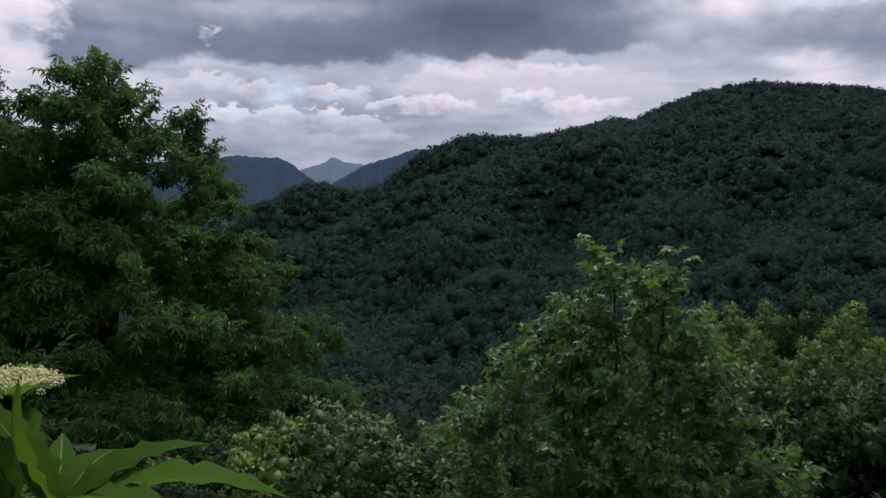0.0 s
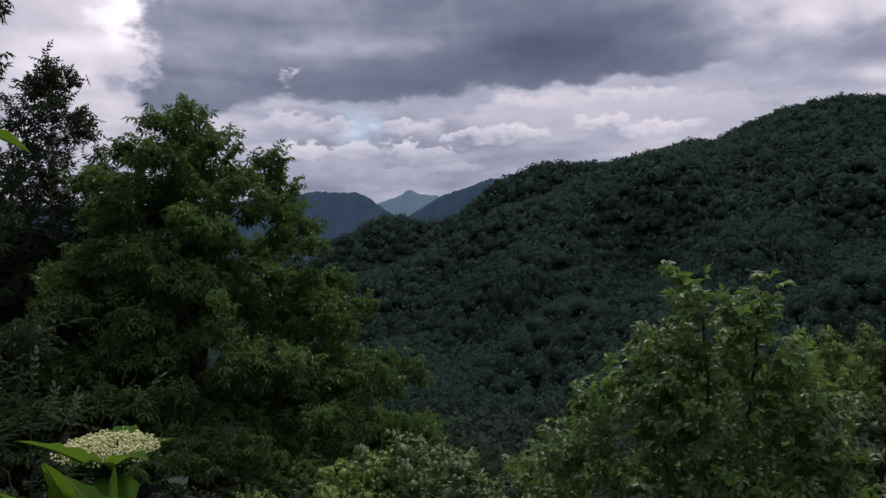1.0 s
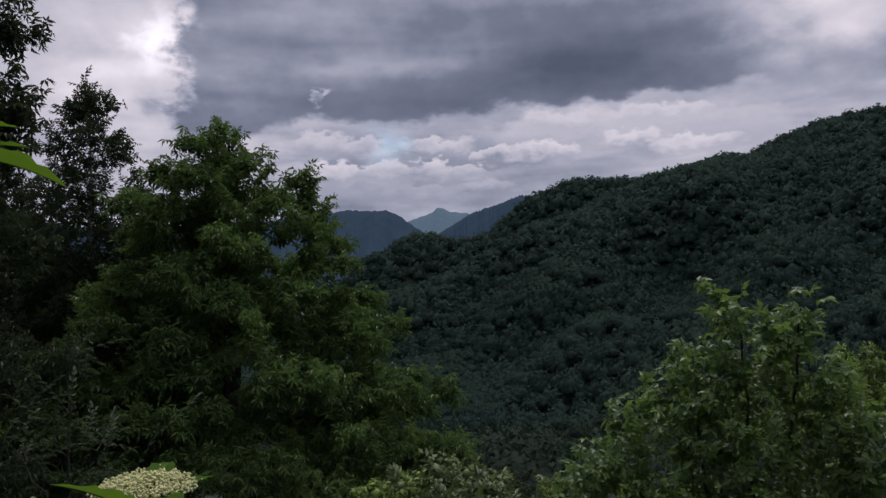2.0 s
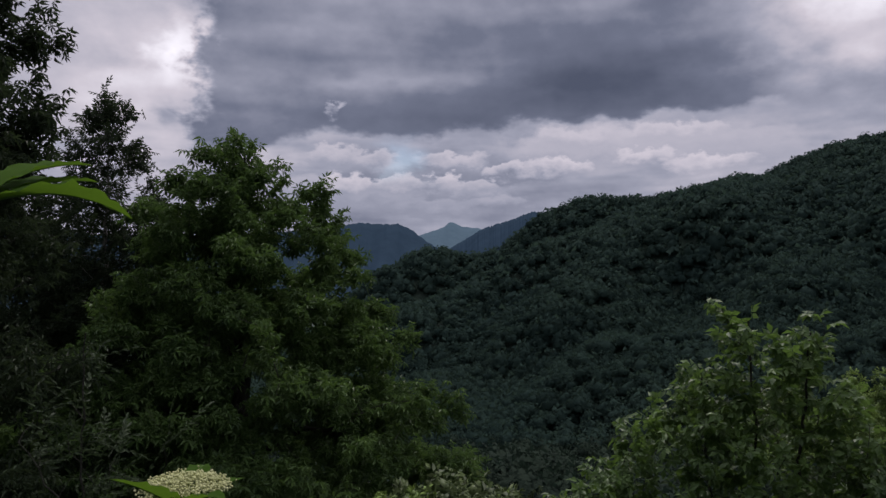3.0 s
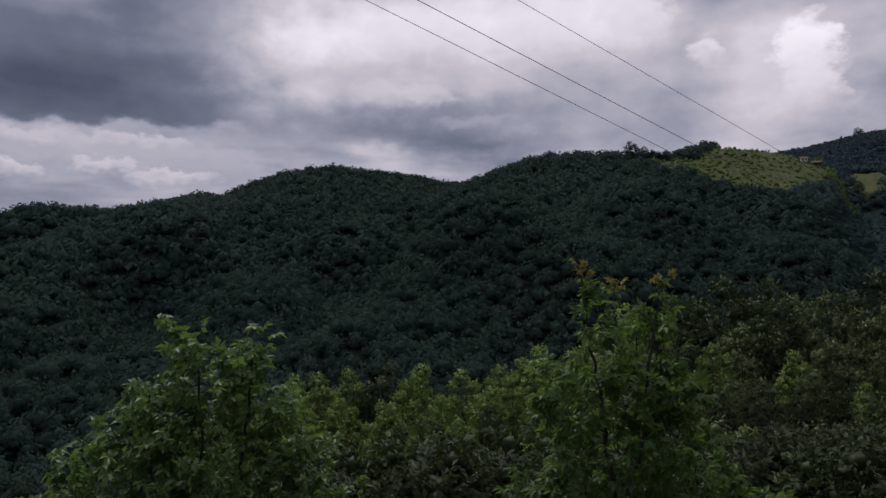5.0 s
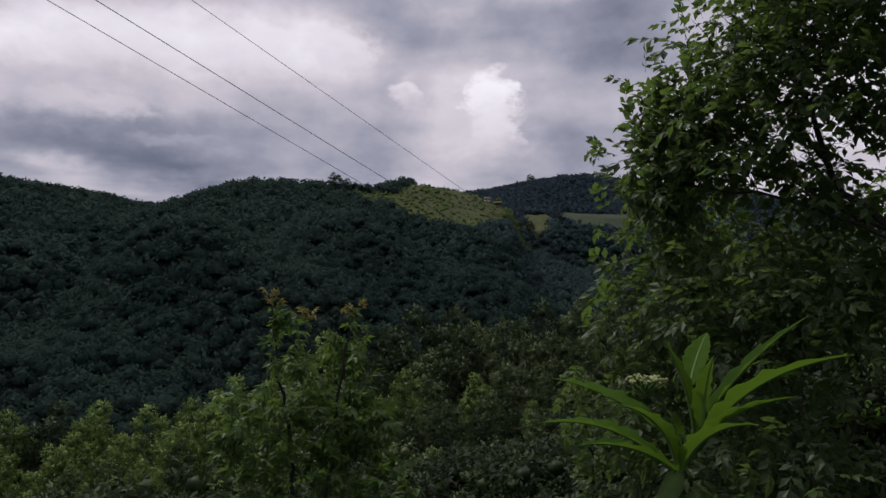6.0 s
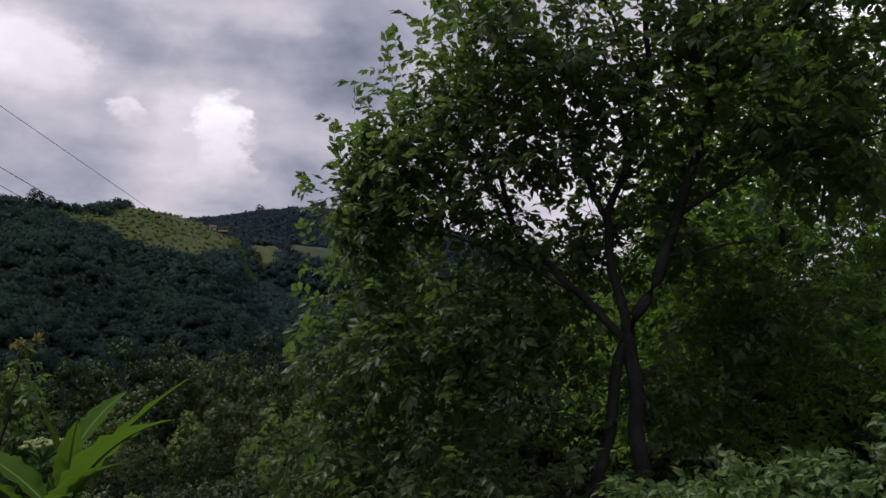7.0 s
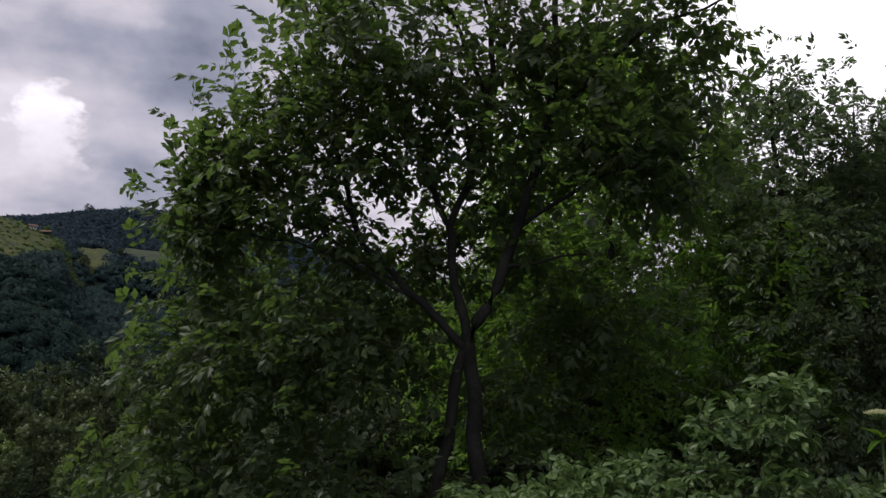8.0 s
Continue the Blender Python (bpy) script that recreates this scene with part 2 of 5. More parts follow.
# Blue haze and the dimness of cloud shade are put into these leaves.
M_HAZED_WOODS = leaf_material("haze-tinted woodland leaves", (0.021, 0.041, 0.042), (0.043, 0.074, 0.064), (0.06, 0.10, 0.07), 0.03, 0.9, 0.35, 0.5, 0.03, 0.35)
# Shade of the valley hollow is put into this darker leaf colour.
M_SHADED_VALLEY = leaf_material("valley leaves darkened as shade", (0.010, 0.019, 0.016), (0.024, 0.040, 0.030), (0.03, 0.055, 0.04), 0.06, 0.8, 0.25, 0.35, 0.06, 0.4)
# Haze of the far hill is put into this bluish leaf colour.
M_HAZED_FARWOODS = leaf_material("haze-tinted far woodland leaves", (0.025, 0.042, 0.060), (0.038, 0.059, 0.078), (0.05, 0.07, 0.09), 0.02, 0.9, 0.3, 0.6, 0.03, 0.2)
# Thinner haze over the side valley, likewise put into the leaf colour.
M_HAZED_SIDEWOODS = leaf_material("haze-tinted side-valley leaves", (0.024, 0.044, 0.050), (0.043, 0.070, 0.070), (0.06, 0.09, 0.09), 0.03, 0.9, 0.33, 0.5, 0.03, 0.3)
M_MEADOWSHRUB = leaf_material("hazel leaves", (0.036, 0.064, 0.022), (0.094, 0.138, 0.044), (0.12, 0.17, 0.05), 0.06, 0.8, 0.25, 0.0, 0.05)
M_CHESTNUT = leaf_material("chestnut leaves", (0.023, 0.048, 0.020), (0.088, 0.152, 0.048), (0.16, 0.28, 0.05), 0.55, 0.5, 0.28, 0.0, 0.2, 0.6)
# Dark green lowered further, so the shade under the trees is in the colour.
M_DARKLEAF = leaf_material("dark shade-toned leaves", (0.016, 0.027, 0.016), (0.042, 0.062, 0.034), (0.08, 0.12, 0.045), 0.5, 0.55, 0.26, 0.0, 0.10)
M_BUSH = leaf_material("bush leaves", (0.028, 0.058, 0.022), (0.115, 0.192, 0.066), (0.22, 0.37, 0.06), 0.9, 0.5, 0.34, 0.0, 0.3, 0.8)
M_ASH = leaf_material("young tree leaves", (0.030, 0.064, 0.020), (0.104, 0.178, 0.052), (0.22, 0.37, 0.05), 0.9, 0.5, 0.36, 0.0, 0.25, 0.8)
M_TIP = leaf_material("young yellow leaves", (0.10, 0.115, 0.035), (0.20, 0.165, 0.060), (0.32, 0.28, 0.07), 2.0, 0.45, 0.35)
M_WALNUT = leaf_material("walnut leaves", (0.027, 0.046, 0.021), (0.070, 0.108, 0.045), (0.21, 0.35, 0.055), 1.0, 0.45, 0.42, 0.0, 0.22)
M_BRIGHT = leaf_material("bright green leaves", (0.060, 0.125, 0.025), (0.135, 0.240, 0.048), (0.34, 0.58, 0.06), 0.8, 0.45, 0.42)
# Pale to carry the sunlight that the slope trees catch, put into the colour.
M_SUNLIT_SHRUB = leaf_material("sunlit-toned shrub leaves", (0.060, 0.100, 0.030), (0.225, 0.335, 0.095), (0.30, 0.44, 0.09), 0.35, 0.55, 0.22, 0.0, 0.15, 0.6)
M_SHRUB_DARK = leaf_material("dark sunlit-toned shrub leaves", (0.014, 0.026, 0.012), (0.054, 0.088, 0.034), (0.08, 0.13, 0.04), 0.35, 0.55, 0.20, 0.0, 0.15, 0.6)
M_SHRUB_PALE = leaf_material("pale sunlit-toned shrub leaves", (0.030, 0.050, 0.022), (0.135, 0.185, 0.075), (0.17, 0.24, 0.09), 0.35, 0.5, 0.22, 0.0, 0.2, 0.7)
M_ELDER = leaf_material("elder leaves", (0.024, 0.058, 0.007), (0.052, 0.108, 0.014), (0.20, 0.37, 0.03), 6.0, 0.65, 0.34, 0.0, 0.03)
M_HEDGE = leaf_material("hedge leaves", (0.043, 0.070, 0.034), (0.104, 0.153, 0.070), (0.20, 0.32, 0.09), 0.6, 0.45, 0.38, 0.0, 0.35)
M_OVAL = leaf_material("pale oval leaves", (0.040, 0.074, 0.028), (0.128, 0.200, 0.072), (0.20, 0.32, 0.08), 1.2, 0.45, 0.30, 0.0, 0.28, 0.8)
M_STEM = rough_material("green stem", (0.06, 0.11, 0.03), (0.11, 0.17, 0.05), 30.0, 0.2)
M_RIB = rough_material("pale leaf rib", (0.070, 0.125, 0.032), (0.105, 0.165, 0.050), 60.0, 0.1)
M_BUD = rough_material("green flower buds", (0.16, 0.20, 0.07), (0.34, 0.36, 0.17), 90.0, 0.2, 4.0, 0.7)
M_FLOWER = rough_material("flower buds", (0.40, 0.42, 0.20), (0.62, 0.62, 0.38), 90.0, 0.2, 4.0, 0.7)
M_BARK = rough_material("grey bark", (0.018, 0.018, 0.015), (0.060, 0.058, 0.050), 7.0, 0.9)
M_PALEBARK = rough_material("pale bark", (0.12, 0.11, 0.10), (0.26, 0.25, 0.23), 7.0, 0.7)
M_GROUND = rough_material("undergrowth", (0.014, 0.026, 0.020), (0.030, 0.050, 0.034), 0.25, 0.8, 14.0)
# Hay yellow, with the sunlit patch on the slope put into it.
M_FIELD = rough_material("hay meadow", (0.018, 0.032, 0.008), (0.085, 0.080, 0.016), 0.14, 0.9, 7.0)
M_FIELD_GREEN = rough_material("green meadow", (0.014, 0.026, 0.012), (0.046, 0.056, 0.020), 0.05, 0.8, 12.0)
M_WIRE = rough_material("weathered conductor", (0.07, 0.07, 0.075), (0.11, 0.11, 0.115), 2.0, 0.1, 8.0, 0.9)
M_PLASTER = rough_material("white plaster", (0.55, 0.54, 0.50), (0.74, 0.73, 0.69), 0.6, 0.2)
M_ROOF = rough_material("brown roof", (0.09, 0.055, 0.042), (0.17, 0.10, 0.075), 1.2, 0.5)
M_WINDOW = rough_material("dark window", (0.02, 0.022, 0.025), (0.04, 0.045, 0.05), 2.0, 0.05, 4.0, 0.2)
M_FAR_A = distance_material("hazed far ridge", (0.020, 0.032, 0.046), (0.007, 0.014, 0.026))
M_FAR_B = distance_material("hazed farthest peak", (0.04, 0.06, 0.075), (0.046, 0.070, 0.098))


# ---------------------------------------------------------------- mesh helpers
def mesh_from(name, V, F, material, smooth=False):
    """A mesh from numpy arrays: V (n, 3) and F (m, k)."""
    V, F = np.asarray(V, np.float32), np.asarray(F, np.int32)
    me = bpy.data.meshes.new(name)
    k = F.shape[1]
    me.vertices.add(len(V))
    me.vertices.foreach_set("co", V.ravel())
    me.loops.add(F.size)
    me.loops.foreach_set("vertex_index", F.ravel())
    me.polygons.add(len(F))
    me.polygons.foreach_set("loop_start", np.arange(0, F.size, k, dtype=np.int32))
    me.polygons.foreach_set("loop_total", np.full(len(F), k, np.int32))
    me.polygons.foreach_set("use_smooth", np.full(len(F), smooth))
    me.update(calc_edges=True)
    me.materials.append(material)
    return me


def join(*pieces):
    V, F, n = [], [], 0
    for v, f in pieces:
        V.append(v)
        F.append(np.asarray(f) + n)
        n += len(v)
    return np.concatenate(V), np.concatenate(F)


def scatter(V, F, M, P):
    """Copies of a template, turned by M (n, 3, 3) and set at P (n, 3)."""
    out = np.einsum("nij,kj->nki", M, V) + P[:, None, :]
    idx = F[None] + (np.arange(len(P)) * len(V))[:, None, None]
    return out.reshape(-1, 3), idx.reshape(-1, F.shape[1])


def frames(forward, rng, up=(0, 0, 1), twist=0.5):
    """Turns whose y axis is forward and whose z axis is near up."""
    y = forward / np.maximum(np.linalg.norm(forward, axis=1, keepdims=True), 1e-6)
    u = np.asarray(up) + rng.normal(0, twist, y.shape)
    x = np.cross(y, u)
    x /= np.maximum(np.linalg.norm(x, axis=1, keepdims=True), 1e-6)
    return np.stack((x, y, np.cross(x, y)), axis=2)


def leaf_shape(length, width, segments=2, fold=0.25, droop=0.15, widest=0.45):
    """A leaf along +y: a folded midrib and two halves."""
    if segments == 1:
        w, y = width / 2, length * widest
        return np.array([(0, 0, 0), (w, y, fold * w - droop * length * 0.2), (0, length, -droop * length), (-w, y, fold * w - droop * length * 0.2)]), np.array([(0, 1, 2), (0, 2, 3)])
    V, F, rows = [], [], []
    for i in range(segments + 1):
        s = i / segments
        q = s / widest * 0.5 if s < widest else 0.5 + (s - widest) / (1 - widest) * 0.5
        w = width / 2 * math.sin(math.pi * q) ** 0.8 if 0 < i < segments else 0
        y, z = length * s, -droop * length * s * s
        if w == 0:
            rows.append((len(V),))
            V.append((0, y, z))
        else:
            rows.append((len(V), len(V) + 1, len(V) + 2))
            V += [(-w, y, z + fold * w), (0, y, z), (w, y, z + fold * w)]
    for a, b in zip(rows, rows[1:]):
        if len(a) == 1:
            F += [(a[0], b[1], b[0]), (a[0], b[2], b[1])]
        elif len(b) == 1:
            F += [(a[0], a[1], b[0]), (a[1], a[2], b[0])]
        else:
            F += [(a[0], a[1], b[1]), (a[0], b[1], b[0]), (a[1], a[2], b[2]), (a[1], b[2], b[1])]
    return np.array(V), np.array(F)


def turned(piece, rx=0, ry=0, rz=0, move=(0, 0, 0), scale=1.0):
    v, f = piece
    m = np.array(pose(0, 0, 0, rx, ry, rz).to_3x3())
    return v @ m.T * scale + np.array(move), f


def tube(points, radii, sides=6):
    """A tapered tube along a line of points."""
    P = np.asarray(points, float)
    n = len(P)
    T = np.gradient(P, axis=0)
    T /= np.maximum(np.linalg.norm(T, axis=1, keepdims=True), 1e-9)
    ref = np.where(np.abs(T[:, 2:3]) > 0.9, np.array([[1.0, 0, 0]]), np.array([[0, 0, 1.0]]))
    A = np.cross(T, ref)
    A /= np.linalg.norm(A, axis=1, keepdims=True)
    B = np.cross(T, A)
    ang = np.arange(sides) / sides * 2 * np.pi
    V = P[:, None] + np.asarray(radii)[:, None, None] * (A[:, None] * np.cos(ang)[None, :, None] + B[:, None] * np.sin(ang)[None, :, None])
    F = []
    for i in range(n - 1):
        for j in range(sides):
            k = (j + 1) % sides
            a, b, c, d = i * sides + j, i * sides + k, (i + 1) * sides + k, (i + 1) * sides + j
            F += [(a, b, c), (a, c, d)]
    return V.reshape(-1, 3), np.array(F)


def part(name, data, parent, label=""):
    ob = new(name, data)
    ob.parent = parent
    if label:
        ob["label"] = label
    return ob


def thing(name, label, category, group="", where=(0, 0, 0), turn=0.0, scale=1.0):
    ob = tagged(new(name), label, category, group)
    ob.location, ob.rotation_euler, ob.scale = where, (0, 0, radians(turn)), (scale,) * 3
    return ob


# ---------------------------------------------------------------- the land
def crest(points):
    """A ridge line from bearing, distance and the angle at which its wooded top stands over the eye."""
    out = []
    for az, r, el in points:
        p = at(az, r)
        out.append((p.x, p.y, EYE + r * math.tan(radians(el)) - 7.5))
    return np.array(out)


MAIN_RIDGE = crest(((14.5, 410, -3.5), (12.5, 430, 1.2), (9.6, 440, 3.3), (7.5, 445, 3.2), (5.8, 450, 3.2), (4.9, 452, 3.5), (3.7, 455, 4.0), (2.0, 455, 5.2), (0.5, 450, 6.2), (-1.8, 440, 6.9), (-6.1, 440, 6.6), (-9, 445, 7.1), (-13.1, 450, 7.8), (-17.6, 475, 6.1), (-20.2, 480, 9.4), (-22.7, 480, 9.6), (-25.9, 490, 9.0), (-29.9, 540, 7.7), (-32.2, 560, 8.5), (-34.8, 520, 6.7), (-36.6, 490, 7.4), (-38.8, 460, 10.2), (-44.4, 450, 10.0), (-49, 460, 9.9), (-51, 470, 10.3), (-54.4, 500, 9.4), (-56.3, 500, 8.6), (-57.6, 503, 7.7), (-58.8, 505, 6.2), (-63, 500, 4.2), (-72, 480, 1.0)))
SPURS = [crest(((-39, 460, 9.6), (-35.5, 340, 6.0), (-31, 230, -3.5))),
         crest(((-20.5, 480, 8.6), (-17, 350, 4.4), (-14, 230, -5.0))),
         crest(((-9.0, 440, 5.4), (-5.5, 330, 0.6), (-2, 240, -7.5))),
         crest(((11, 430, -1.3), (10, 340, -5), (8, 250, -11))),
         crest(((-25.5, 490, 8.0), (-25.5, 380, 4.6), (-23, 260, -3))),
         crest(((-45, 450, 9.4), (-43.5, 340, 4.6), (-41, 250, -2.0))),
         crest(((-51, 470, 9.0), (-53, 380, 5.0), (-56, 300, 1.0)))]
RIGHT_HILL = crest(((-50, 950, 5.2), (-54.9, 900, 7.6), (-56.5, 900, 9.9), (-59.7, 900, 10.3), (-65.2, 900, 10.1), (-67.6, 900, 10.1), (-74, 850, 8.8), (-80, 800, 5.0), (-92, 700, 2.3), (-110, 600, 4.9)))


def ridge_height(X, Y, line, slope):
    best = np.full(X.shape, -1e9)
    for a, b in zip(line, line[1:]):
        d = b[:2] - a[:2]
        s = np.clip(((X - a[0]) * d[0] + (Y - a[1]) * d[1]) / (d @ d), 0, 1)
        q = np.hypot(X - a[0] - s * d[0], Y - a[1] - s * d[1])
        best = np.maximum(best, a[2] + s * (b[2] - a[2]) - slope * (np.sqrt(q * q + 400) - 20))
    return best


def soft_max(a, b, k):
    h = np.clip(0.5 + 0.5 * (a - b) / k, 0, 1)
    return b + (a - b) * h + k * h * (1 - h)


WAVES = [(random.uniform(0, 6.28), random.uniform(0, 6.28), random.uniform(0.012, 0.06)) for _ in range(14)]


def land(X, Y):
    """Height of the ground."""
    X, Y = np.asarray(X, float), np.asarray(Y, float)
    R = np.hypot(X, Y)
    # Unseen rise behind the viewer, added to hold back low sky light.
    near = -0.24 * np.where(Y > 0, Y, 0) + 0.08 * np.where(Y < 0, -Y, 0) + 0.5 * np.maximum(-Y - 7, 0) - 0.03 * np.where(X > 0, X, X * -0.4)
    near = near - 0.10 * np.maximum(R - 70, 0) * (Y > 0)
    near = near - 0.15 * np.maximum(R - 24, 0) * (Y > 0) / (1 + np.exp(np.clip((X - 6) / 3, -30, 30)))
    near = np.clip(near, -46, 60)
    hill = np.maximum(ridge_height(X, Y, MAIN_RIDGE[12:], 0.5), ridge_height(X, Y, MAIN_RIDGE[:13], 1.5))
    for s in SPURS:
        hill = soft_max(hill, ridge_height(X, Y, s, 0.62), 4)
    hill = soft_max(hill, ridge_height(X, Y, RIGHT_HILL, 0.30), 10)
    rough = sum(math.sqrt(0.03 / w) * np.sin(X * w * math.cos(a) + Y * w * math.sin(a) + b) for a, b, w in WAVES)
    hill = hill + rough * 1.6 * np.clip((R - 120) / 120, 0, 1)
    face = np.clip((R - 190) / 60, 0, 1) * np.clip((405 - R) / 50, 0, 1)
    hill = hill + face * 3.6 * (np.sin(0.085 * X + 0.02 * Y + 1) + np.sin(0.055 * X - 0.075 * Y) * 0.8 + np.sin(0.03 * X + 0.10 * Y + 2) * 0.6)
    side = np.degrees(np.arctan2(X, Y))
    cut = np.clip((side - 57.6) / 1.7, 0, 1) * np.clip((R - 300) / 120, 0, 1) * np.clip((575 - R) / 35, 0, 1)
    hill = hill - 20 * cut * cut * (3 - 2 * cut)
    out = soft_max(near, hill, 8)
    out = out + 0.06 * np.sin(X * 1.7 + 0.6 * Y) * np.sin(Y * 1.3 - 0.4 * X) * np.clip(R / 4, 0, 1)
    return out


bearings = np.radians(np.concatenate((np.arange(-130, 50, 0.5), np.arange(50, 230, 4.0))))
rings = np.concatenate(([0.0], np.geomspace(0.4, 60, 46), np.geomspace(64, 1200, 120), np.geomspace(1300, 4900, 12)))
A, Rg = np.meshgrid(bearings, rings)
X, Y = -np.sin(A) * Rg, np.cos(A) * Rg
Z = land(X, Y)
na = len(bearings)
i, j = np.meshgrid(np.arange(len(rings) - 1), np.arange(na), indexing="ij")
quads = np.stack((i * na + j, i * na + (j + 1) % na, (i + 1) * na + (j + 1) % na, (i + 1) * na + j), axis=-1).reshape(-1, 4)
ground = tagged(new("ground", mesh_from("ground", np.stack((X, Y, Z), -1).reshape(-1, 3), quads[:, ::-1], M_GROUND, True)),
                "hillside and valley ground under dark green undergrowth", "ground", kind="structure")


def ground_at(x, y):
    return float(land(np.array([x]), np.array([y]))[0])


# ---------------------------------------------------------------- meadows on the far slope
FIELD_LOW = (436, 424, 402, 392, 425)


def in_field(az, r, which):
    """The mown slopes: bearing and distance limits of each."""
    if which == 0:
        low = np.interp(-az, (44.5, 48, 52, 55, 57.2), FIELD_LOW) + 3 * np.sin(az * 2.3) + 2 * np.sin(az * 6.1)
        high = np.interp(-az, (44.5, 49, 50.5, 51.2, 57.4), (447, 455, 470, 540, 545)) + 3 * np.sin(az * 3.1)
        return (az < -44.2) & (az > -57.6) & (r > low) & (r < high)
    wave = 4 * np.sin(az * 4.0) + 2 * np.sin(az * 11.0)
    if which == 1:
        return (az < -59.0) & (az > -61.3) & (r > 570 + wave) & (r < 632 + wave)
    return (az < -61.9) & (az > -69.0) & (r > 598 + wave) & (r < 662 + wave)


def meadow(name, which, az0, az1, r0, r1, material, label):
    az, rr = np.meshgrid(np.linspace(az0, az1, 140), np.linspace(r0, r1, 70))
    x, y = -np.sin(np.radians(az)) * rr, np.cos(np.radians(az)) * rr
    z = land(x, y) + 0.7
    V = np.stack((x, y, z), -1).reshape(-1, 3)
    k = 140
    a, b = np.meshgrid(np.arange(69), np.arange(139), indexing="ij")
    Q = np.stack((a * k + b, a * k + b + 1, (a + 1) * k + b + 1, (a + 1) * k + b), -1).reshape(-1, 4)
    ok = in_field(az, rr, which).reshape(-1)
    Q = Q[ok[Q].all(axis=1)]
    used = np.unique(Q)
    remap = np.zeros(len(V), int)
    remap[used] = np.arange(len(used))
    return tagged(new(name, mesh_from(name, V[used], remap[Q], material, True)), label, "meadow", kind="structure")


meadow("field", 0, -44, -58, 395, 550, M_FIELD, "yellow-green hay meadow on the upper slope, sunlight put into its colour")
meadow("field", 1, -58.5, -61.5, 555, 645, M_FIELD, "small bright yellow meadow below the far hill")
meadow("field", 2, -61.5, -69.5, 570, 700, M_FIELD_GREEN, "dull green pasture below the far hill")


# ---------------------------------------------------------------- far woods
def ball(sub, rng, lump=0.28):
    bm = bmesh.new()
    bmesh.ops.create_icosphere(bm, subdivisions=sub, radius=1.0)
    off = Vector(rng.uniform(-50, 50, 3))
    V = np.array([v.co * (1 + lump * noise.noise(v.co * 1.6 + off) + lump * 0.6 * noise.noise(v.co * 3.7 + off)) for v in bm.verts])
    F = np.array([[v.index for v in f.verts] for f in bm.faces])
    bm.free()
    return V, F


def crown_template(rng, tufts, size, heads):
    """A woodland crown: a broad dome with smaller heads round it, thick with sprays of leaves.
    The sprays shade as the rounded heads that they make up. Returns points, faces and normals."""
    pieces, normals = [], []
    tri = np.array([(-0.5, -0.35, 0), (0.5, -0.35, 0.05), (0, 0.6, 0)]) * size
    turn = rng.uniform(0, 6.28)
    for h in range(heads):
        V, F = ball(1, rng, 0.22)
        if h == 0:
            c, q, share = np.array((0, 0, 0.1)), rng.uniform(0.62, 0.76), 0.4
        else:
            a = turn + 2 * math.pi * h / (heads - 1) + rng.uniform(-0.5, 0.5)
            c, q, share = np.array((0.52 * math.cos(a), 0.52 * math.sin(a), rng.uniform(-0.3, 0.25))), rng.uniform(0.34, 0.5), 0.6 / (heads - 1)
        F = F[V[F].mean(axis=1)[:, 2] > -0.3]
        pieces.append((V * q * 0.76 + c, F))
        normals.append(V * 0.8 + c * 0.5)
        m = max(3, int(tufts * (share if heads > 1 else 1)))
        d = rng.normal(size=(m, 3))
        d[:, 2] = np.where(d[:, 2] < -0.2, -d[:, 2], d[:, 2])
        d /= np.linalg.norm(d, axis=1, keepdims=True)
        P = d * q * rng.uniform(0.86, 1.06, (m, 1)) + c
        f = frames(rng.normal(size=d.shape), rng, up=d, twist=0.5) * rng.uniform(0.5, 1.2, (m, 1, 1))
        pieces.append(scatter(tri, np.array([(0, 1, 2)]), f, P))
        normals.append(np.repeat(d * 0.8 + c * 0.5 + rng.normal(0, 0.12, (m, 3)), 3, axis=0))
    N = np.concatenate(normals)
    return (*join(*pieces), N / np.linalg.norm(N, axis=1, keepdims=True))


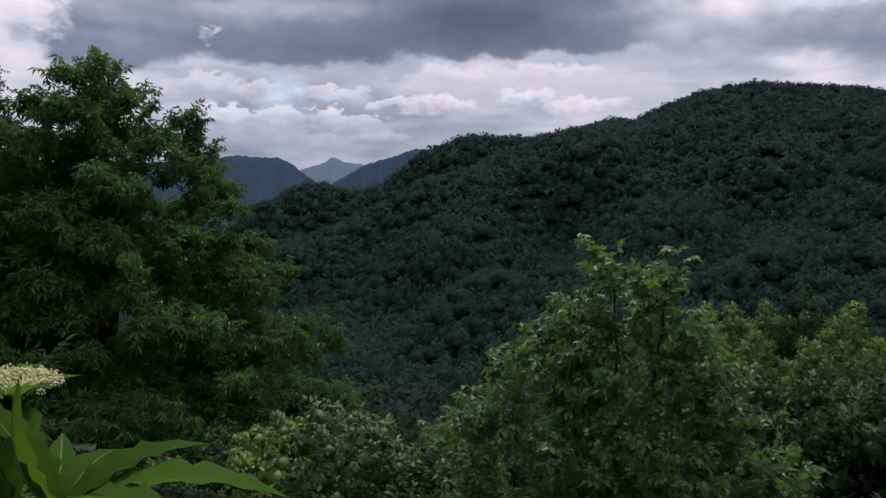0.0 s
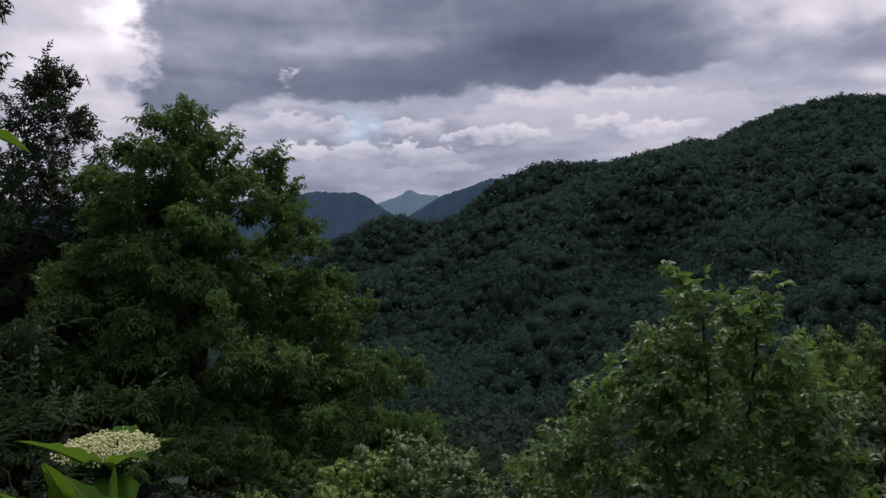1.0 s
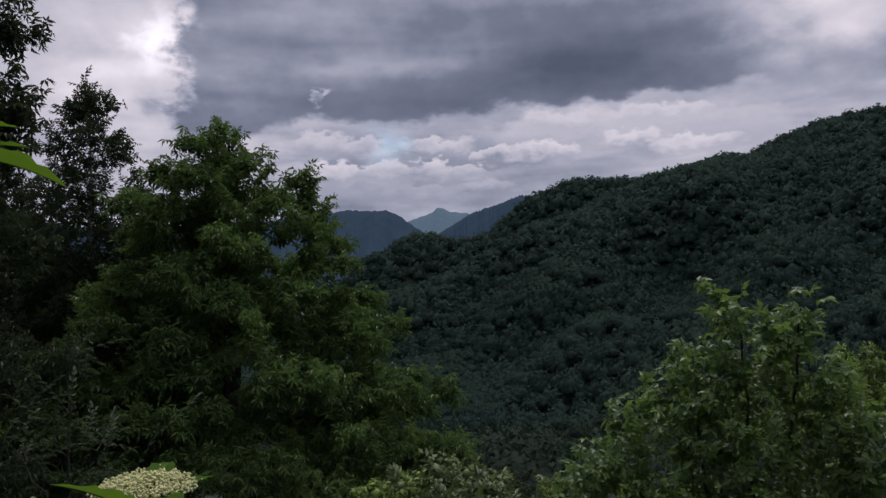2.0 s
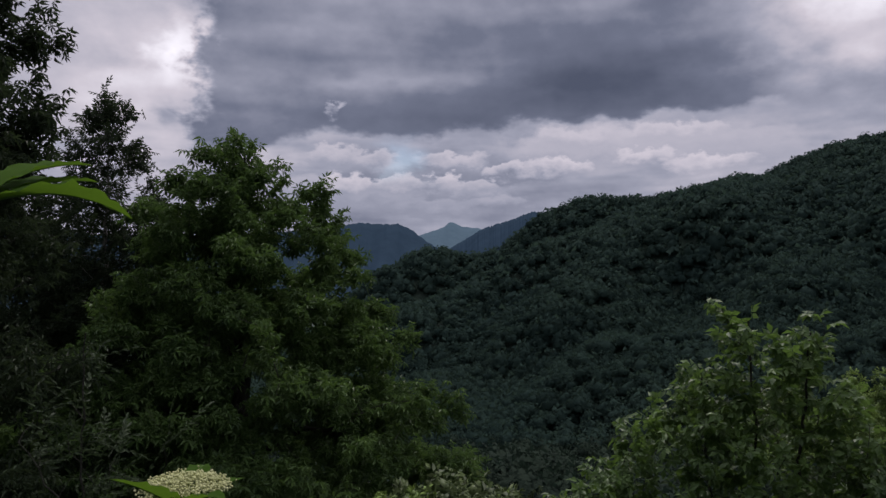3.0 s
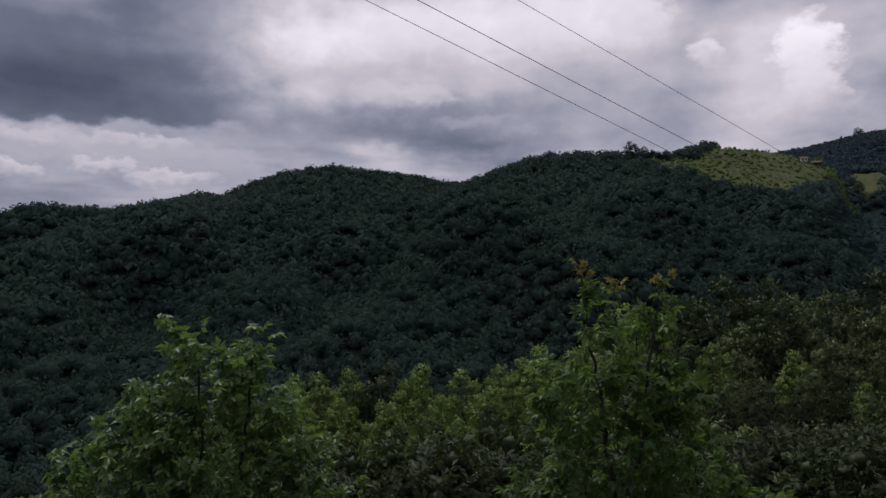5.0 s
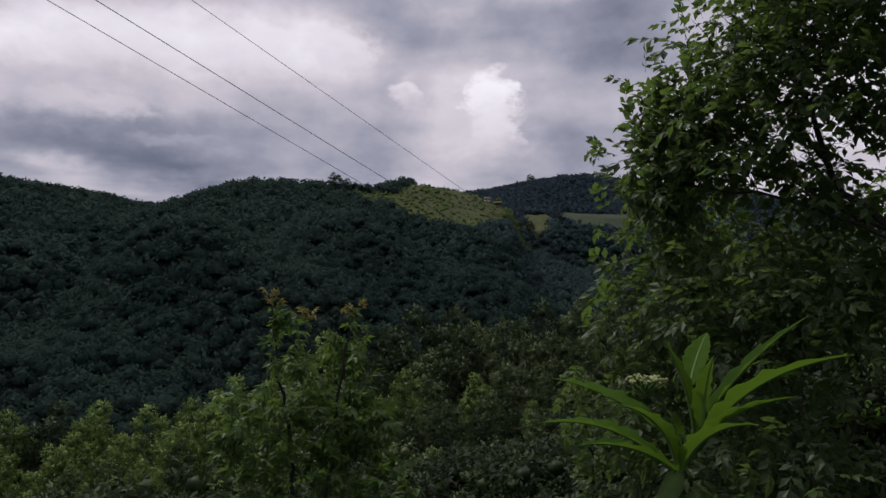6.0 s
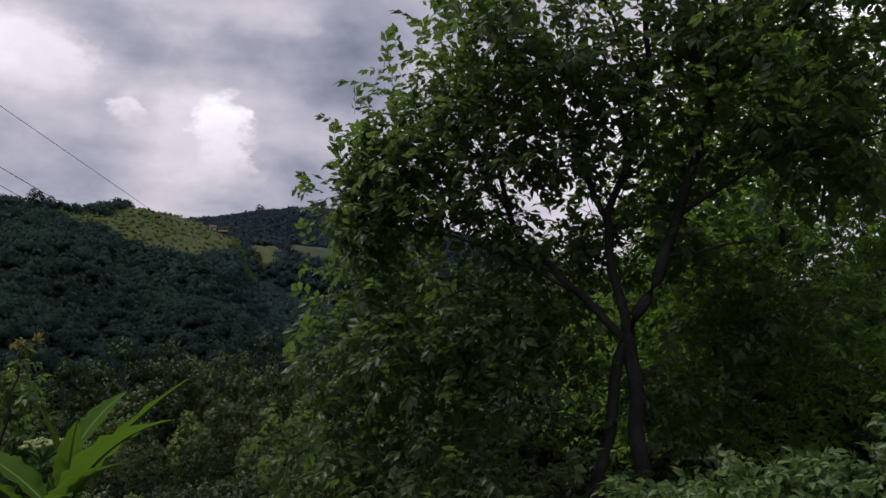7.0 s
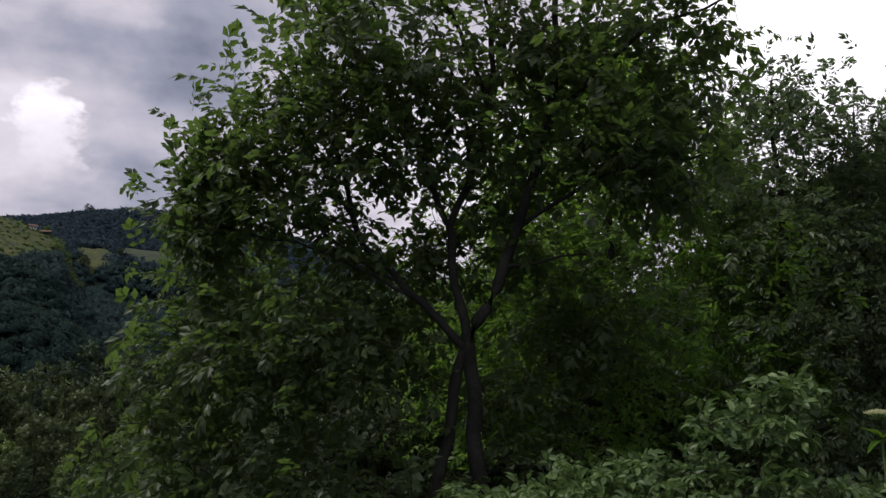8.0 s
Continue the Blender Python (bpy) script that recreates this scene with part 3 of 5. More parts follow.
def woods(name, az0, az1, r0, r1, spacing, tufts, size, heads, width, tall, material, label, seed, skip):
    rng = np.random.default_rng(seed)
    A, R = [], []
    for q in np.arange(r0, r1, spacing * 0.93):
        m = max(2, int(radians(abs(az1 - az0)) * q / spacing))
        A.append(np.linspace(az0, az1, m) + rng.uniform(-0.42, 0.42, m) * abs(az1 - az0) / m + rng.uniform(-0.5, 0.5) * abs(az1 - az0) / m)
        R.append(q + rng.uniform(-0.42, 0.42, m) * spacing)
    az, r = np.concatenate(A), np.concatenate(R)
    n = len(az)
    x, y = -np.sin(np.radians(az)) * r, np.cos(np.radians(az)) * r
    z = land(x, y)
    # leave out what lies hidden behind the brow of the hills
    el = (z + width * 1.4 - EYE) / r
    horizon = np.full(n, -9.0)
    for q in np.linspace(0.3, 0.97, 24):
        horizon = np.maximum(horizon, (land(x * q, y * q) + 3 - EYE) / (r * q))
    ok = (el > horizon - 0.035) & ~skip(az, r)
    x, y, z, r = x[ok], y[ok], z[ok], r[ok]
    templates = [crown_template(rng, tufts, size, heads) for _ in range(10)]
    pieces, normals = [], []
    kind = rng.integers(0, 10, len(x))
    for t, (V, F, N) in enumerate(templates):
        s = kind == t
        m = s.sum()
        w = width * rng.lognormal(0, 0.32, m) * 0.78
        h = w * rng.uniform(0.85, 1.25, m)
        a = rng.uniform(0, 2 * np.pi, m)
        M = np.zeros((m, 3, 3))
        M[:, 0, 0], M[:, 0, 1], M[:, 1, 0], M[:, 1, 1] = np.cos(a) * w, -np.sin(a) * w, np.sin(a) * w, np.cos(a) * w
        M[:, 2, 2] = h
        lift = tall - h * 0.9 + rng.normal(0, 0.10 * tall, m)
        pieces.append(scatter(V, F, M, np.stack((x[s], y[s], z[s] + lift), -1)))
        turn = np.zeros((m, 3, 3))
        turn[:, 0, 0], turn[:, 0, 1], turn[:, 1, 0], turn[:, 1, 1], turn[:, 2, 2] = np.cos(a), -np.sin(a), np.sin(a), np.cos(a), 1
        normals.append(np.einsum("nij,kj->nki", turn, N).reshape(-1, 3))
    V, F = join(*pieces)
    me = mesh_from(name, V, F, material, True)
    me.normals_split_custom_set_from_vertices(np.concatenate(normals))
    return tagged(new(name, me), label, "woodland", kind="stuff")


def open_ground(az, r):
    return in_field(az, r, 0) | in_field(az, r, 1) | in_field(az, r, 2) | thicket(az, r)


def thicket(az, r):
    return (az < -56.4 - 0.8 * np.sin(r * 0.07)) & (az > -59.6 + 0.5 * np.sin(r * 0.11)) & (r > 445 + 9 * np.sin(az * 3.0)) & (r < 540) & ~in_field(az, r, 0)


def hazed(az, r):
    """Where the hillside falls away into the side valley and takes haze-tinted leaves."""
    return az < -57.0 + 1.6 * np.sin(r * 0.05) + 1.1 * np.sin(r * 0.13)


woods("woodland", 46, -125, 60, 200, 4.8, 360, 0.12, 6, 6.8, 5.6, M_SHADED_VALLEY, "dense dark green broadleaf wood in the valley", 1, open_ground)
woods("woodland", 30, -80, 200, 330, 5.0, 230, 0.16, 5, 7.6, 6.3, M_HAZED_WOODS, "dense dark green broadleaf wood on the lower hillside", 2, open_ground)
woods("woodland", 30, -62, 330, 590, 5.2, 80, 0.25, 4, 7.6, 6.5, M_HAZED_WOODS, "dense dark green broadleaf wood on the hillside", 6, lambda az, r: open_ground(az, r) | hazed(az, r))
woods("woodland", -52, -80, 330, 590, 5.2, 60, 0.25, 4, 7.6, 6.5, M_HAZED_SIDEWOODS, "haze-tinted blue-green wood on the side of the valley", 9, lambda az, r: open_ground(az, r) | ~hazed(az, r))
woods("woodland", -48, -80, 590, 960, 5.4, 16, 0.4, 1, 8.0, 6.5, M_HAZED_FARWOODS, "far hill wood in haze-tinted dark blue-green", 3, open_ground)
woods("woodland", -80, -118, 590, 960, 9.0, 8, 0.3, 1, 10, 7.5, M_HAZED_FARWOODS, "haze-tinted dark blue-green wood beyond the walnut", 7, open_ground)
woods("woodland", 24, -16, 26, 60, 3.4, 1900, 0.065, 7, 4.2, 2.6, M_SHADED_VALLEY, "young dark green trees at the foot of the slope", 5, open_ground)
woods("hazel_rows", -44, -58, 390, 545, 3.2, 16, 0.3, 2, 3.0, 2.4, M_MEADOWSHRUB, "low yellowish hazel bushes in rows on the open slope", 4,
      lambda az, r: ~(in_field(az, r, 0) & np.where(az > -50.5, np.sin(az * 9 + r * 0.3) > -0.97, np.where(az > -53.5, np.sin(az * 23 + r * 0.21) > -0.35, np.sin(az * 29 + r * 0.17) > 0.35))))
woods("hazel_thicket", -55.0, -60.5, 425, 540, 4.2, 40, 0.24, 3, 5.2, 4.4, M_MEADOWSHRUB, "olive-green thicket below the farmhouse", 8, lambda az, r: ~thicket(az, r))


# ---------------------------------------------------------------- mountains in the distance
def mountain(name, points, width, foot, material, label, seed, rough):
    """A ridge with a jagged wooded crest, sloping down on both sides."""
    rng = np.random.default_rng(seed)
    az = np.array([p[0] for p in points][::-1], float)
    r = np.array([p[1] for p in points][::-1], float)
    el = np.array([p[2] for p in points][::-1], float)
    A = np.linspace(az[0], az[-1], 260)
    R, E = np.interp(A, az, r), np.interp(A, az, el)
    top = EYE + R * np.tan(np.radians(E)) + rng.normal(0, rough, len(A)) * 0.5 + rough * np.sin(A * 9.1) * 0.3
    V, cols = [], np.linspace(-1, 1, 15)
    for c in cols:
        fall = 1 - abs(c) ** 1.2
        rr = R + c * width + 0.05 * width * np.sin(A * 1.9 + c * 4)
        z = foot + (top - foot) * fall
        V.append(np.stack((-np.sin(np.radians(A)) * rr, np.cos(np.radians(A)) * rr, z), -1))
    V = np.concatenate(V)
    k = len(A)
    a, b = np.meshgrid(np.arange(len(cols) - 1), np.arange(k - 1), indexing="ij")
    Q = np.stack((a * k + b, (a + 1) * k + b, (a + 1) * k + b + 1, a * k + b + 1), -1).reshape(-1, 4)
    return tagged(new(name, mesh_from(name, V, Q, material, True)), label, "mountain", kind="structure")


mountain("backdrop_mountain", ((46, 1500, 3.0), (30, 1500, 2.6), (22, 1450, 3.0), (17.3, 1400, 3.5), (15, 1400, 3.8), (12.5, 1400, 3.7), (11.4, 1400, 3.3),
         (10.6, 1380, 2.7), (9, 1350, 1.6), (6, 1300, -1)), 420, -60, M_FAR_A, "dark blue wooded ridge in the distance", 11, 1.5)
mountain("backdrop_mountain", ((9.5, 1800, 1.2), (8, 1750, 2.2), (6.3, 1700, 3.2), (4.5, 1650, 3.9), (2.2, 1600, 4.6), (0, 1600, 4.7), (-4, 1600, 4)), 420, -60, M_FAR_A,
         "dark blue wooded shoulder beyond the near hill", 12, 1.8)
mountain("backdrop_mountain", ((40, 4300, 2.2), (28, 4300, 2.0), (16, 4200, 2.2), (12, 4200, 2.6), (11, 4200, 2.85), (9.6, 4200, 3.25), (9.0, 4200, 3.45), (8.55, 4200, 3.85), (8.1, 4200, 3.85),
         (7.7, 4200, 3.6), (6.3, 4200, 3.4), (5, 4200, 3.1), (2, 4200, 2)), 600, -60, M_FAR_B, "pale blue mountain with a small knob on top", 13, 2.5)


# ---------------------------------------------------------------- trees
def skeleton(limbs, targets, rng, step, twig, sag=0.12, sides=5):
    """Branches that grow from the given limbs to the targets. Returns tubes and, for each target, its end and direction."""
    nodes, tubes, ends = [], [], []
    for pts, r0, r1 in limbs:
        P = np.array(pts, float)
        seg = np.linalg.norm(np.diff(P, axis=0), axis=1)
        s = np.concatenate(([0], np.cumsum(seg)))
        n = max(4, int(s[-1] / step))
        q = np.linspace(0, s[-1], n)
        L = np.stack([np.interp(q, s, P[:, c]) for c in range(3)], -1)
        L[1:-1] += rng.normal(0, step * 0.10, (n - 2, 3))
        tubes.append(tube(L, np.linspace(r0, r1, n), 9))
        nodes += list(L[max(1, n // 5):])
    N = np.array(nodes)
    order = np.argsort(np.min(np.linalg.norm(targets[:, None] - N[None], axis=2), axis=1)) if len(targets) else []
    for i in order:
        t = targets[i]
        cost = np.linalg.norm(N - t, axis=1) + 0.7 * np.maximum(0, N[:, 2] - t[2] + 0.1)
        b = N[np.argmin(cost)]
        d = t - b
        L = np.linalg.norm(d)
        if L < 1e-3:
            continue
        n = max(3, int(L / step) + 2) if sides > 3 else 3
        s = np.linspace(0, 1, n)[:, None]
        line = b + d * s + np.array([0, 0, 1]) * (s * (1 - s)) * L * sag + rng.normal(0, 0.03 * L, (n, 3)) * (s * (1 - s)) * 4
        tubes.append(tube(line, np.linspace(twig * (0.5 + 1.3 * L), twig * 0.35, n), sides))
        N = np.concatenate((N, line[1:]))
        ends.append((line, d / L))
    return tubes, ends


def leaves_on(ends, rng, per_end, spread, droop, reach=0.65, size=(0.7, 1.15)):
    """Sprays of leaves along the outer part of each branch."""
    P, D = [], []
    for line, d in ends:
        n = len(line)
        for _ in range(per_end):
            s = 1 - reach * rng.random() ** 1.6
            q = s * (n - 1)
            k = min(int(q), n - 2)
            P.append(line[k] + (line[k + 1] - line[k]) * (q - k) + rng.normal(0, spread, 3))
            D.append(d)
    P, D = np.array(P), np.array(D)
    f = D + rng.normal(0, 0.75, D.shape)
    f[:, 2] -= droop
    M = frames(f, rng, twist=0.45)
    return M * rng.uniform(size[0], size[1], len(P))[:, None, None], P


def in_lobes(lobes, count, rng, shell=0.45, top=0.0):
    """Points in foliage clumps; top: how many of them move to the upper side."""
    out = []
    vol = np.array([l[3] * l[4] * l[5] for l in lobes]) ** 0.8
    for l, m in zip(lobes, rng.multinomial(count, vol / vol.sum())):
        d = rng.normal(size=(m, 3))
        d[:, 2] = np.where(rng.random(m) < top, np.abs(d[:, 2]), d[:, 2])
        d /= np.linalg.norm(d, axis=1, keepdims=True)
        out.append(np.array(l[:3]) + d * (rng.random((m, 1)) ** shell) * np.array(l[3:6]))
    return np.concatenate(out)


def make_tree(name, label, category, where, limbs, lobes, targets, spray, per_end, leaf_mat, bark, seed, step=0.25, twig=0.007,
              spread=0.06, droop=0.35, shell=0.4, size=(0.7, 1.15), group="", reach=0.65, sag=0.12, sides=5, single=0, top=0.0):
    rng = np.random.default_rng(seed)
    T = in_lobes(lobes, targets, rng, shell, top)
    tubes, ends = skeleton(limbs, T, rng, step, twig, sag, sides)
    ob = thing(name, label, category, group, where)
    V, F = join(*tubes)
    part("trunk", mesh_from("trunk", V, F, bark, True), ob, "trunk and branches")
    M, P = leaves_on(ends, rng, per_end, spread, droop, size=size, reach=reach)
    rest = np.ones(len(P), bool)
    if single:
        # the leaves on the near side hang as parts of their own
        rest[np.argsort(P[:, 1])[:single]] = False
        leaf = mesh_from("leaf", *spray, leaf_mat)
        for m, q in zip(M[~rest], P[~rest]):
            one = part("leaf", leaf, ob)
            one.matrix_basis = Matrix.Translation(q) @ Matrix(m.tolist()).to_4x4()
    tagged(part("crown", mesh_from("crown", *scatter(*spray, M[rest], P[rest]), leaf_mat), ob, "leafy crown"), kind="stuff")
    return ob


def spray_fan(n, length, width, spread, droop, segments=2, stalk=0.0):
    """Leaves fanned round a shoot tip."""
    out = []
    for i in range(n):
        a = (i / max(1, n - 1) - 0.5) * 2 * spread
        out.append(turned(leaf_shape(length * (1 - 0.25 * abs(a) / max(spread, 1)), width, segments, 0.3, droop), -12 + 14 * math.sin(i * 2.4), 20 * math.sin(i * 1.7), a,
                          (0, stalk * (1 - abs(a) / 180), 0)))
    return join(*out)


def spray_shoot(n, length, width, shoot, droop, segments=1):
    """Leaves set alternately along a short shoot, spread flat and drooping."""
    out = []
    for i in range(n):
        q = (i + 0.6) / n
        side = 1 if i % 2 else -1
        k = 0.75 + 0.35 * math.sin(math.pi * q)
        out.append(turned(leaf_shape(length * k, width * k, segments, 0.3, droop), -10 + 12 * math.sin(i * 2.4), side * 16, -side * (72 - 50 * q), (0, shoot * q, 0)))
    out.append(turned(leaf_shape(length * 0.8, width * 0.8, segments, 0.3, droop), -6, 0, 3, (0, shoot, 0)))
    return join(*out)


def spray_pinnate(pairs, length, width, stalk, droop=0.2, segments=2, stem=True):
    """A compound leaf: pairs of leaflets along a stalk and one at its end."""
    out = []
    for i in range(pairs):
        y = stalk * (0.25 + 0.65 * i / max(1, pairs - 1))
        k = 0.75 + 0.25 * i / max(1, pairs - 1)
        for s in (-1, 1):
            out.append(turned(leaf_shape(length * k, width * k, segments, 0.22, droop), -8 + 9 * math.sin(i * 3 + s), 14 * s, -s * (68 - 14 * i), (0, y, -0.1 * y * y / stalk)))
    out.append(turned(leaf_shape(length * 1.1, width * 1.1, segments, 0.22, droop), -14, 0, 4, (0, stalk, -0.1 * stalk)))
    if stem:
        out.append(tube([(0, 0, 0), (0, stalk, -0.1 * stalk)], [0.0022, 0.0012], 3))
    return join(*out)


def base_at(az, r, sink=0.05):
    p = at(az, r)
    return (p.x, p.y, ground_at(p.x, p.y) - sink)


def ring_lobes(levels, size, rng, squash=0.7):
    """Clumps of foliage in tiers: height, radius, and how many stand round."""
    out = []
    for z, rad, n in levels:
        for i in range(n):
            a = 2 * math.pi * (i + rng.uniform(-0.25, 0.25)) / n
            q = rad * rng.uniform(0.86, 1.06)
            s = size * rng.uniform(0.8, 1.2)
            out.append((q * math.cos(a), q * math.sin(a), z + rng.uniform(-0.3, 0.3), s, s, s * squash))
    return out


# the big chestnut
rng = np.random.default_rng(5)
W = base_at(24.3, 17.0)


def plates(levels, rng):
    """Flat layers of foliage: height, radius, how many stand round, size and thickness."""
    out = []
    for z, rad, n, size, thick in levels:
        for i in range(n):
            a = 2 * math.pi * (i + rng.uniform(-0.3, 0.3)) / n
            q = rad * rng.uniform(0.8, 1.08)
            k = size * rng.uniform(0.75, 1.25)
            out.append((q * math.cos(a), q * math.sin(a), z + rng.uniform(-0.35, 0.35), k, k, thick * rng.uniform(0.7, 1.3)))
    return out


chestnut_lobes = plates(((0.4, 4.2, 15, 0.85, 0.30), (1.0, 4.5, 15, 0.85, 0.28), (1.6, 4.4, 15, 0.85, 0.28), (2.2, 4.1, 14, 0.85, 0.28), (2.8, 3.75, 14, 0.8, 0.28), (3.4, 3.4, 13, 0.75, 0.26),
                         (4.0, 3.05, 13, 0.7, 0.26), (4.5, 2.75, 12, 0.65, 0.26), (5.0, 2.45, 12, 0.6, 0.26)), rng)
chestnut_lobes += plates(((5.5, 2.15, 11, 0.6, 0.25), (6.0, 1.95, 11, 0.5, 0.25), (6.5, 1.9, 11, 0.45, 0.24), (7.0, 1.65, 10, 0.42, 0.24), (7.4, 1.3, 8, 0.4, 0.26), (7.8, 0.8, 6, 0.36, 0.26)), rng)
chestnut_lobes += plates(((1.4, 2.8, 9, 1.1, 0.4), (2.4, 2.5, 8, 1.0, 0.4), (3.4, 2.0, 7, 0.9, 0.4), (4.2, 1.6, 7, 0.8, 0.4), (5.0, 1.2, 6, 0.7, 0.4), (5.8, 0.9, 5, 0.6, 0.4), (3.8, 0.8, 3, 0.8, 0.5), (4.8, 0.5, 2, 0.7, 0.5), (6.4, 0.75, 6, 0.5, 0.45), (7.0, 0.45, 5, 0.45, 0.4)), rng)
chestnut_lobes += [(0.05, 0, 8.1, 0.35, 0.35, 0.45), (0, 0, 7.4, 0.5, 0.5, 0.4)]
CHESTNUT_SPRAY = spray_fan(6, 0.165, 0.050, 140, 0.5, 1, 0.07)
make_tree("chestnut_tree", "large sweet chestnut tree with dense toothed dark green leaves", "tree", W,
          [([(0, 0, -0.2), (0.1, 0.05, 2.5), (-0.05, 0, 5.0), (0.1, 0, 8.0)], 0.24, 0.03),
           ([(0.05, 0, 1.2), (1.5, -0.6, 2.2), (3.0, -1.4, 2.6)], 0.10, 0.02), ([(0.05, 0, 1.6), (-1.4, -1.0, 2.8), (-2.6, -1.6, 3.4)], 0.10, 0.02),
           ([(0.05, 0, 2.4), (0.6, -1.6, 3.2), (0.9, -2.6, 3.5)], 0.08, 0.02), ([(0, 0, 3.0), (-0.9, 1.4, 4.0)], 0.08, 0.02), ([(0, 0, 2.0), (1.6, 1.4, 3.0)], 0.08, 0.02)],
          chestnut_lobes, 2600, CHESTNUT_SPRAY, 14, M_CHESTNUT, M_BARK, 21, step=0.4, twig=0.008, spread=0.10, droop=0.15, shell=0.3, reach=0.45, top=0.8)

# slender dark tree beside it
W = base_at(33.1, 20.5)
lobes = ring_lobes(((1.2, 2.7, 12), (2.4, 2.8, 12), (3.6, 2.7, 12), (4.8, 2.4, 11)), 0.65, rng, 0.75) + ring_lobes(((5.8, 1.9, 10), (6.8, 1.5, 9), (7.7, 1.15, 8), (8.5, 0.8, 7), (9.2, 0.5, 6), (9.9, 0.22, 4)), 0.38, rng, 0.9)
lobes += [(0, 0, 10.4, 0.14, 0.14, 0.45), (0, 0, 4.5, 1.8, 1.8, 3.2)]
FINE_SPRAY = spray_shoot(7, 0.11, 0.05, 0.26, 0.3)
make_tree("alder_tree", "slender dark alder with fine leaves and a thin pale trunk", "tree", W,
          [([(0, 0, -0.2), (0.05, 0, 3), (-0.1, 0, 6), (0, 0, 10.2)], 0.12, 0.012)], lobes, 1800, FINE_SPRAY, 10, M_DARKLEAF, M_PALEBARK, 22, step=0.4, twig=0.006, spread=0.12, droop=0.2, shell=0.35, reach=0.5)

# darker tree behind it
W = base_at(40.0, 23.0)
lobes = ring_lobes(((1.5, 3.0, 11), (3.0, 3.0, 11), (4.6, 2.8, 10), (6.0, 2.3, 9), (7.2, 1.7, 8), (8.2, 1.0, 6)), 0.85, rng, 0.7) + [(0, 0, 9.0, 0.5, 0.5, 0.5), (0, 0, 5.0, 2.0, 2.0, 2.5)]
make_tree("chestnut_tree", "dark broad chestnut standing behind the alder", "tree", W,
          [([(0, 0, -0.2), (0.1, 0, 3), (0, 0.1, 6), (0, 0, 9.0)], 0.18, 0.03)], lobes, 900, CHESTNUT_SPRAY, 13, M_DARKLEAF, M_BARK, 29, step=0.4, twig=0.008, spread=0.12, droop=0.3)

# tall tree at the edge of the wood
W = base_at(46.6, 14.0)
lobes = ring_lobes(((1.0, 2.5, 10), (2.6, 2.4, 10), (4.2, 1.9, 9), (5.6, 1.8, 8), (6.8, 2.0, 8), (7.9, 2.1, 9), (9.1, 2.0, 9), (10.3, 2.0, 8), (11.5, 1.2, 6)), 0.75, rng, 0.75)
make_tree("chestnut_tree", "tall dark chestnut at the edge of the wood", "tree", W,
          [([(0, 0, -0.2), (0.1, 0, 3), (0, 0.1, 7), (0, 0, 13.0)], 0.2, 0.03)], lobes, 950, CHESTNUT_SPRAY, 14, M_DARKLEAF, M_BARK, 23, step=0.4, twig=0.008, spread=0.12, droop=0.4)

# many-stemmed bush in front of the valley
W = base_at(-12.5, 8.2)
BUSH_SPRAY = spray_fan(5, 0.115, 0.060, 110, 0.25, 2, 0.05)
lobes = [(0.05, 0, 3.05, 0.32, 0.35, 0.35), (0.3, 0, 2.6, 0.38, 0.4, 0.4), (-0.35, 0.1, 2.5, 0.4, 0.4, 0.4), (0.62, 0, 2.95, 0.30, 0.3, 0.36), (0.8, 0, 2.3, 0.45, 0.5, 0.5),
         (-0.85, 0, 1.95, 0.5, 0.5, 0.4), (-0.1, 0, 1.95, 0.8, 0.8, 0.6), (1.2, 0, 1.7, 0.55, 0.6, 0.5), (-1.3, 0, 1.3, 0.55, 0.6, 0.45), (0.2, -0.3, 1.2, 1.1, 0.9, 0.7),
         (1.65, 0, 0.95, 0.55, 0.6, 0.45), (-1.5, 0, 0.6, 0.6, 0.6, 0.4), (0.3, -0.4, 0.5, 1.5, 0.9, 0.5), (-0.2, 0.1, 3.2, 0.2, 0.2, 0.25)]
STEMS = [([(0.0, 0, -0.1), (0.15, 0, 1.2), (0.05, 0, 3.2)], 0.03, 0.008), ([(0.1, 0, -0.1), (0.45, 0.05, 1.2), (0.62, 0, 3.1)], 0.03, 0.008), ([(-0.1, 0, -0.1), (-0.3, -0.1, 1.2), (-0.4, 0, 2.6)], 0.028, 0.008),
         ([(0.15, -0.1, -0.1), (0.8, -0.1, 1.0), (1.2, 0, 1.9)], 0.025, 0.007), ([(-0.1, -0.1, -0.1), (-0.8, 0, 0.9), (-1.2, 0, 1.5)], 0.025, 0.007)]
bush = make_tree("bush", "bright green many-stemmed bush with small oval leaves", "bush", W, STEMS, lobes, 820, BUSH_SPRAY, 4, M_BUSH, M_BARK, 24,
                 step=0.12, twig=0.005, spread=0.05, droop=0.25, shell=0.45)
bush.rotation_euler = (0, 0, radians(-12.5))

# young tree with yellow tips
W = base_at(-43.5, 7.0)
ASH_SPRAY = spray_fan(6, 0.115, 0.043, 100, 0.4, 2, 0.05)
lobes = [(-0.28, 0, 2.95, 0.28, 0.3, 0.3), (-0.5, 0, 2.65, 0.28, 0.3, 0.25), (0.35, 0, 2.75, 0.28, 0.3, 0.3), (0.0, 0, 2.3, 0.55, 0.5, 0.5), (-0.45, 0, 1.9, 0.45, 0.5, 0.4), (0.5, 0, 2.0, 0.4, 0.4, 0.4),
         (0.1, 0, 1.4, 0.9, 0.8, 0.6), (0.9, -0.1, 1.1, 0.6, 0.6, 0.4), (-0.6, 0, 1.0, 0.5, 0.6, 0.4), (0.4, 0, 0.6, 1.2, 0.9, 0.5)]
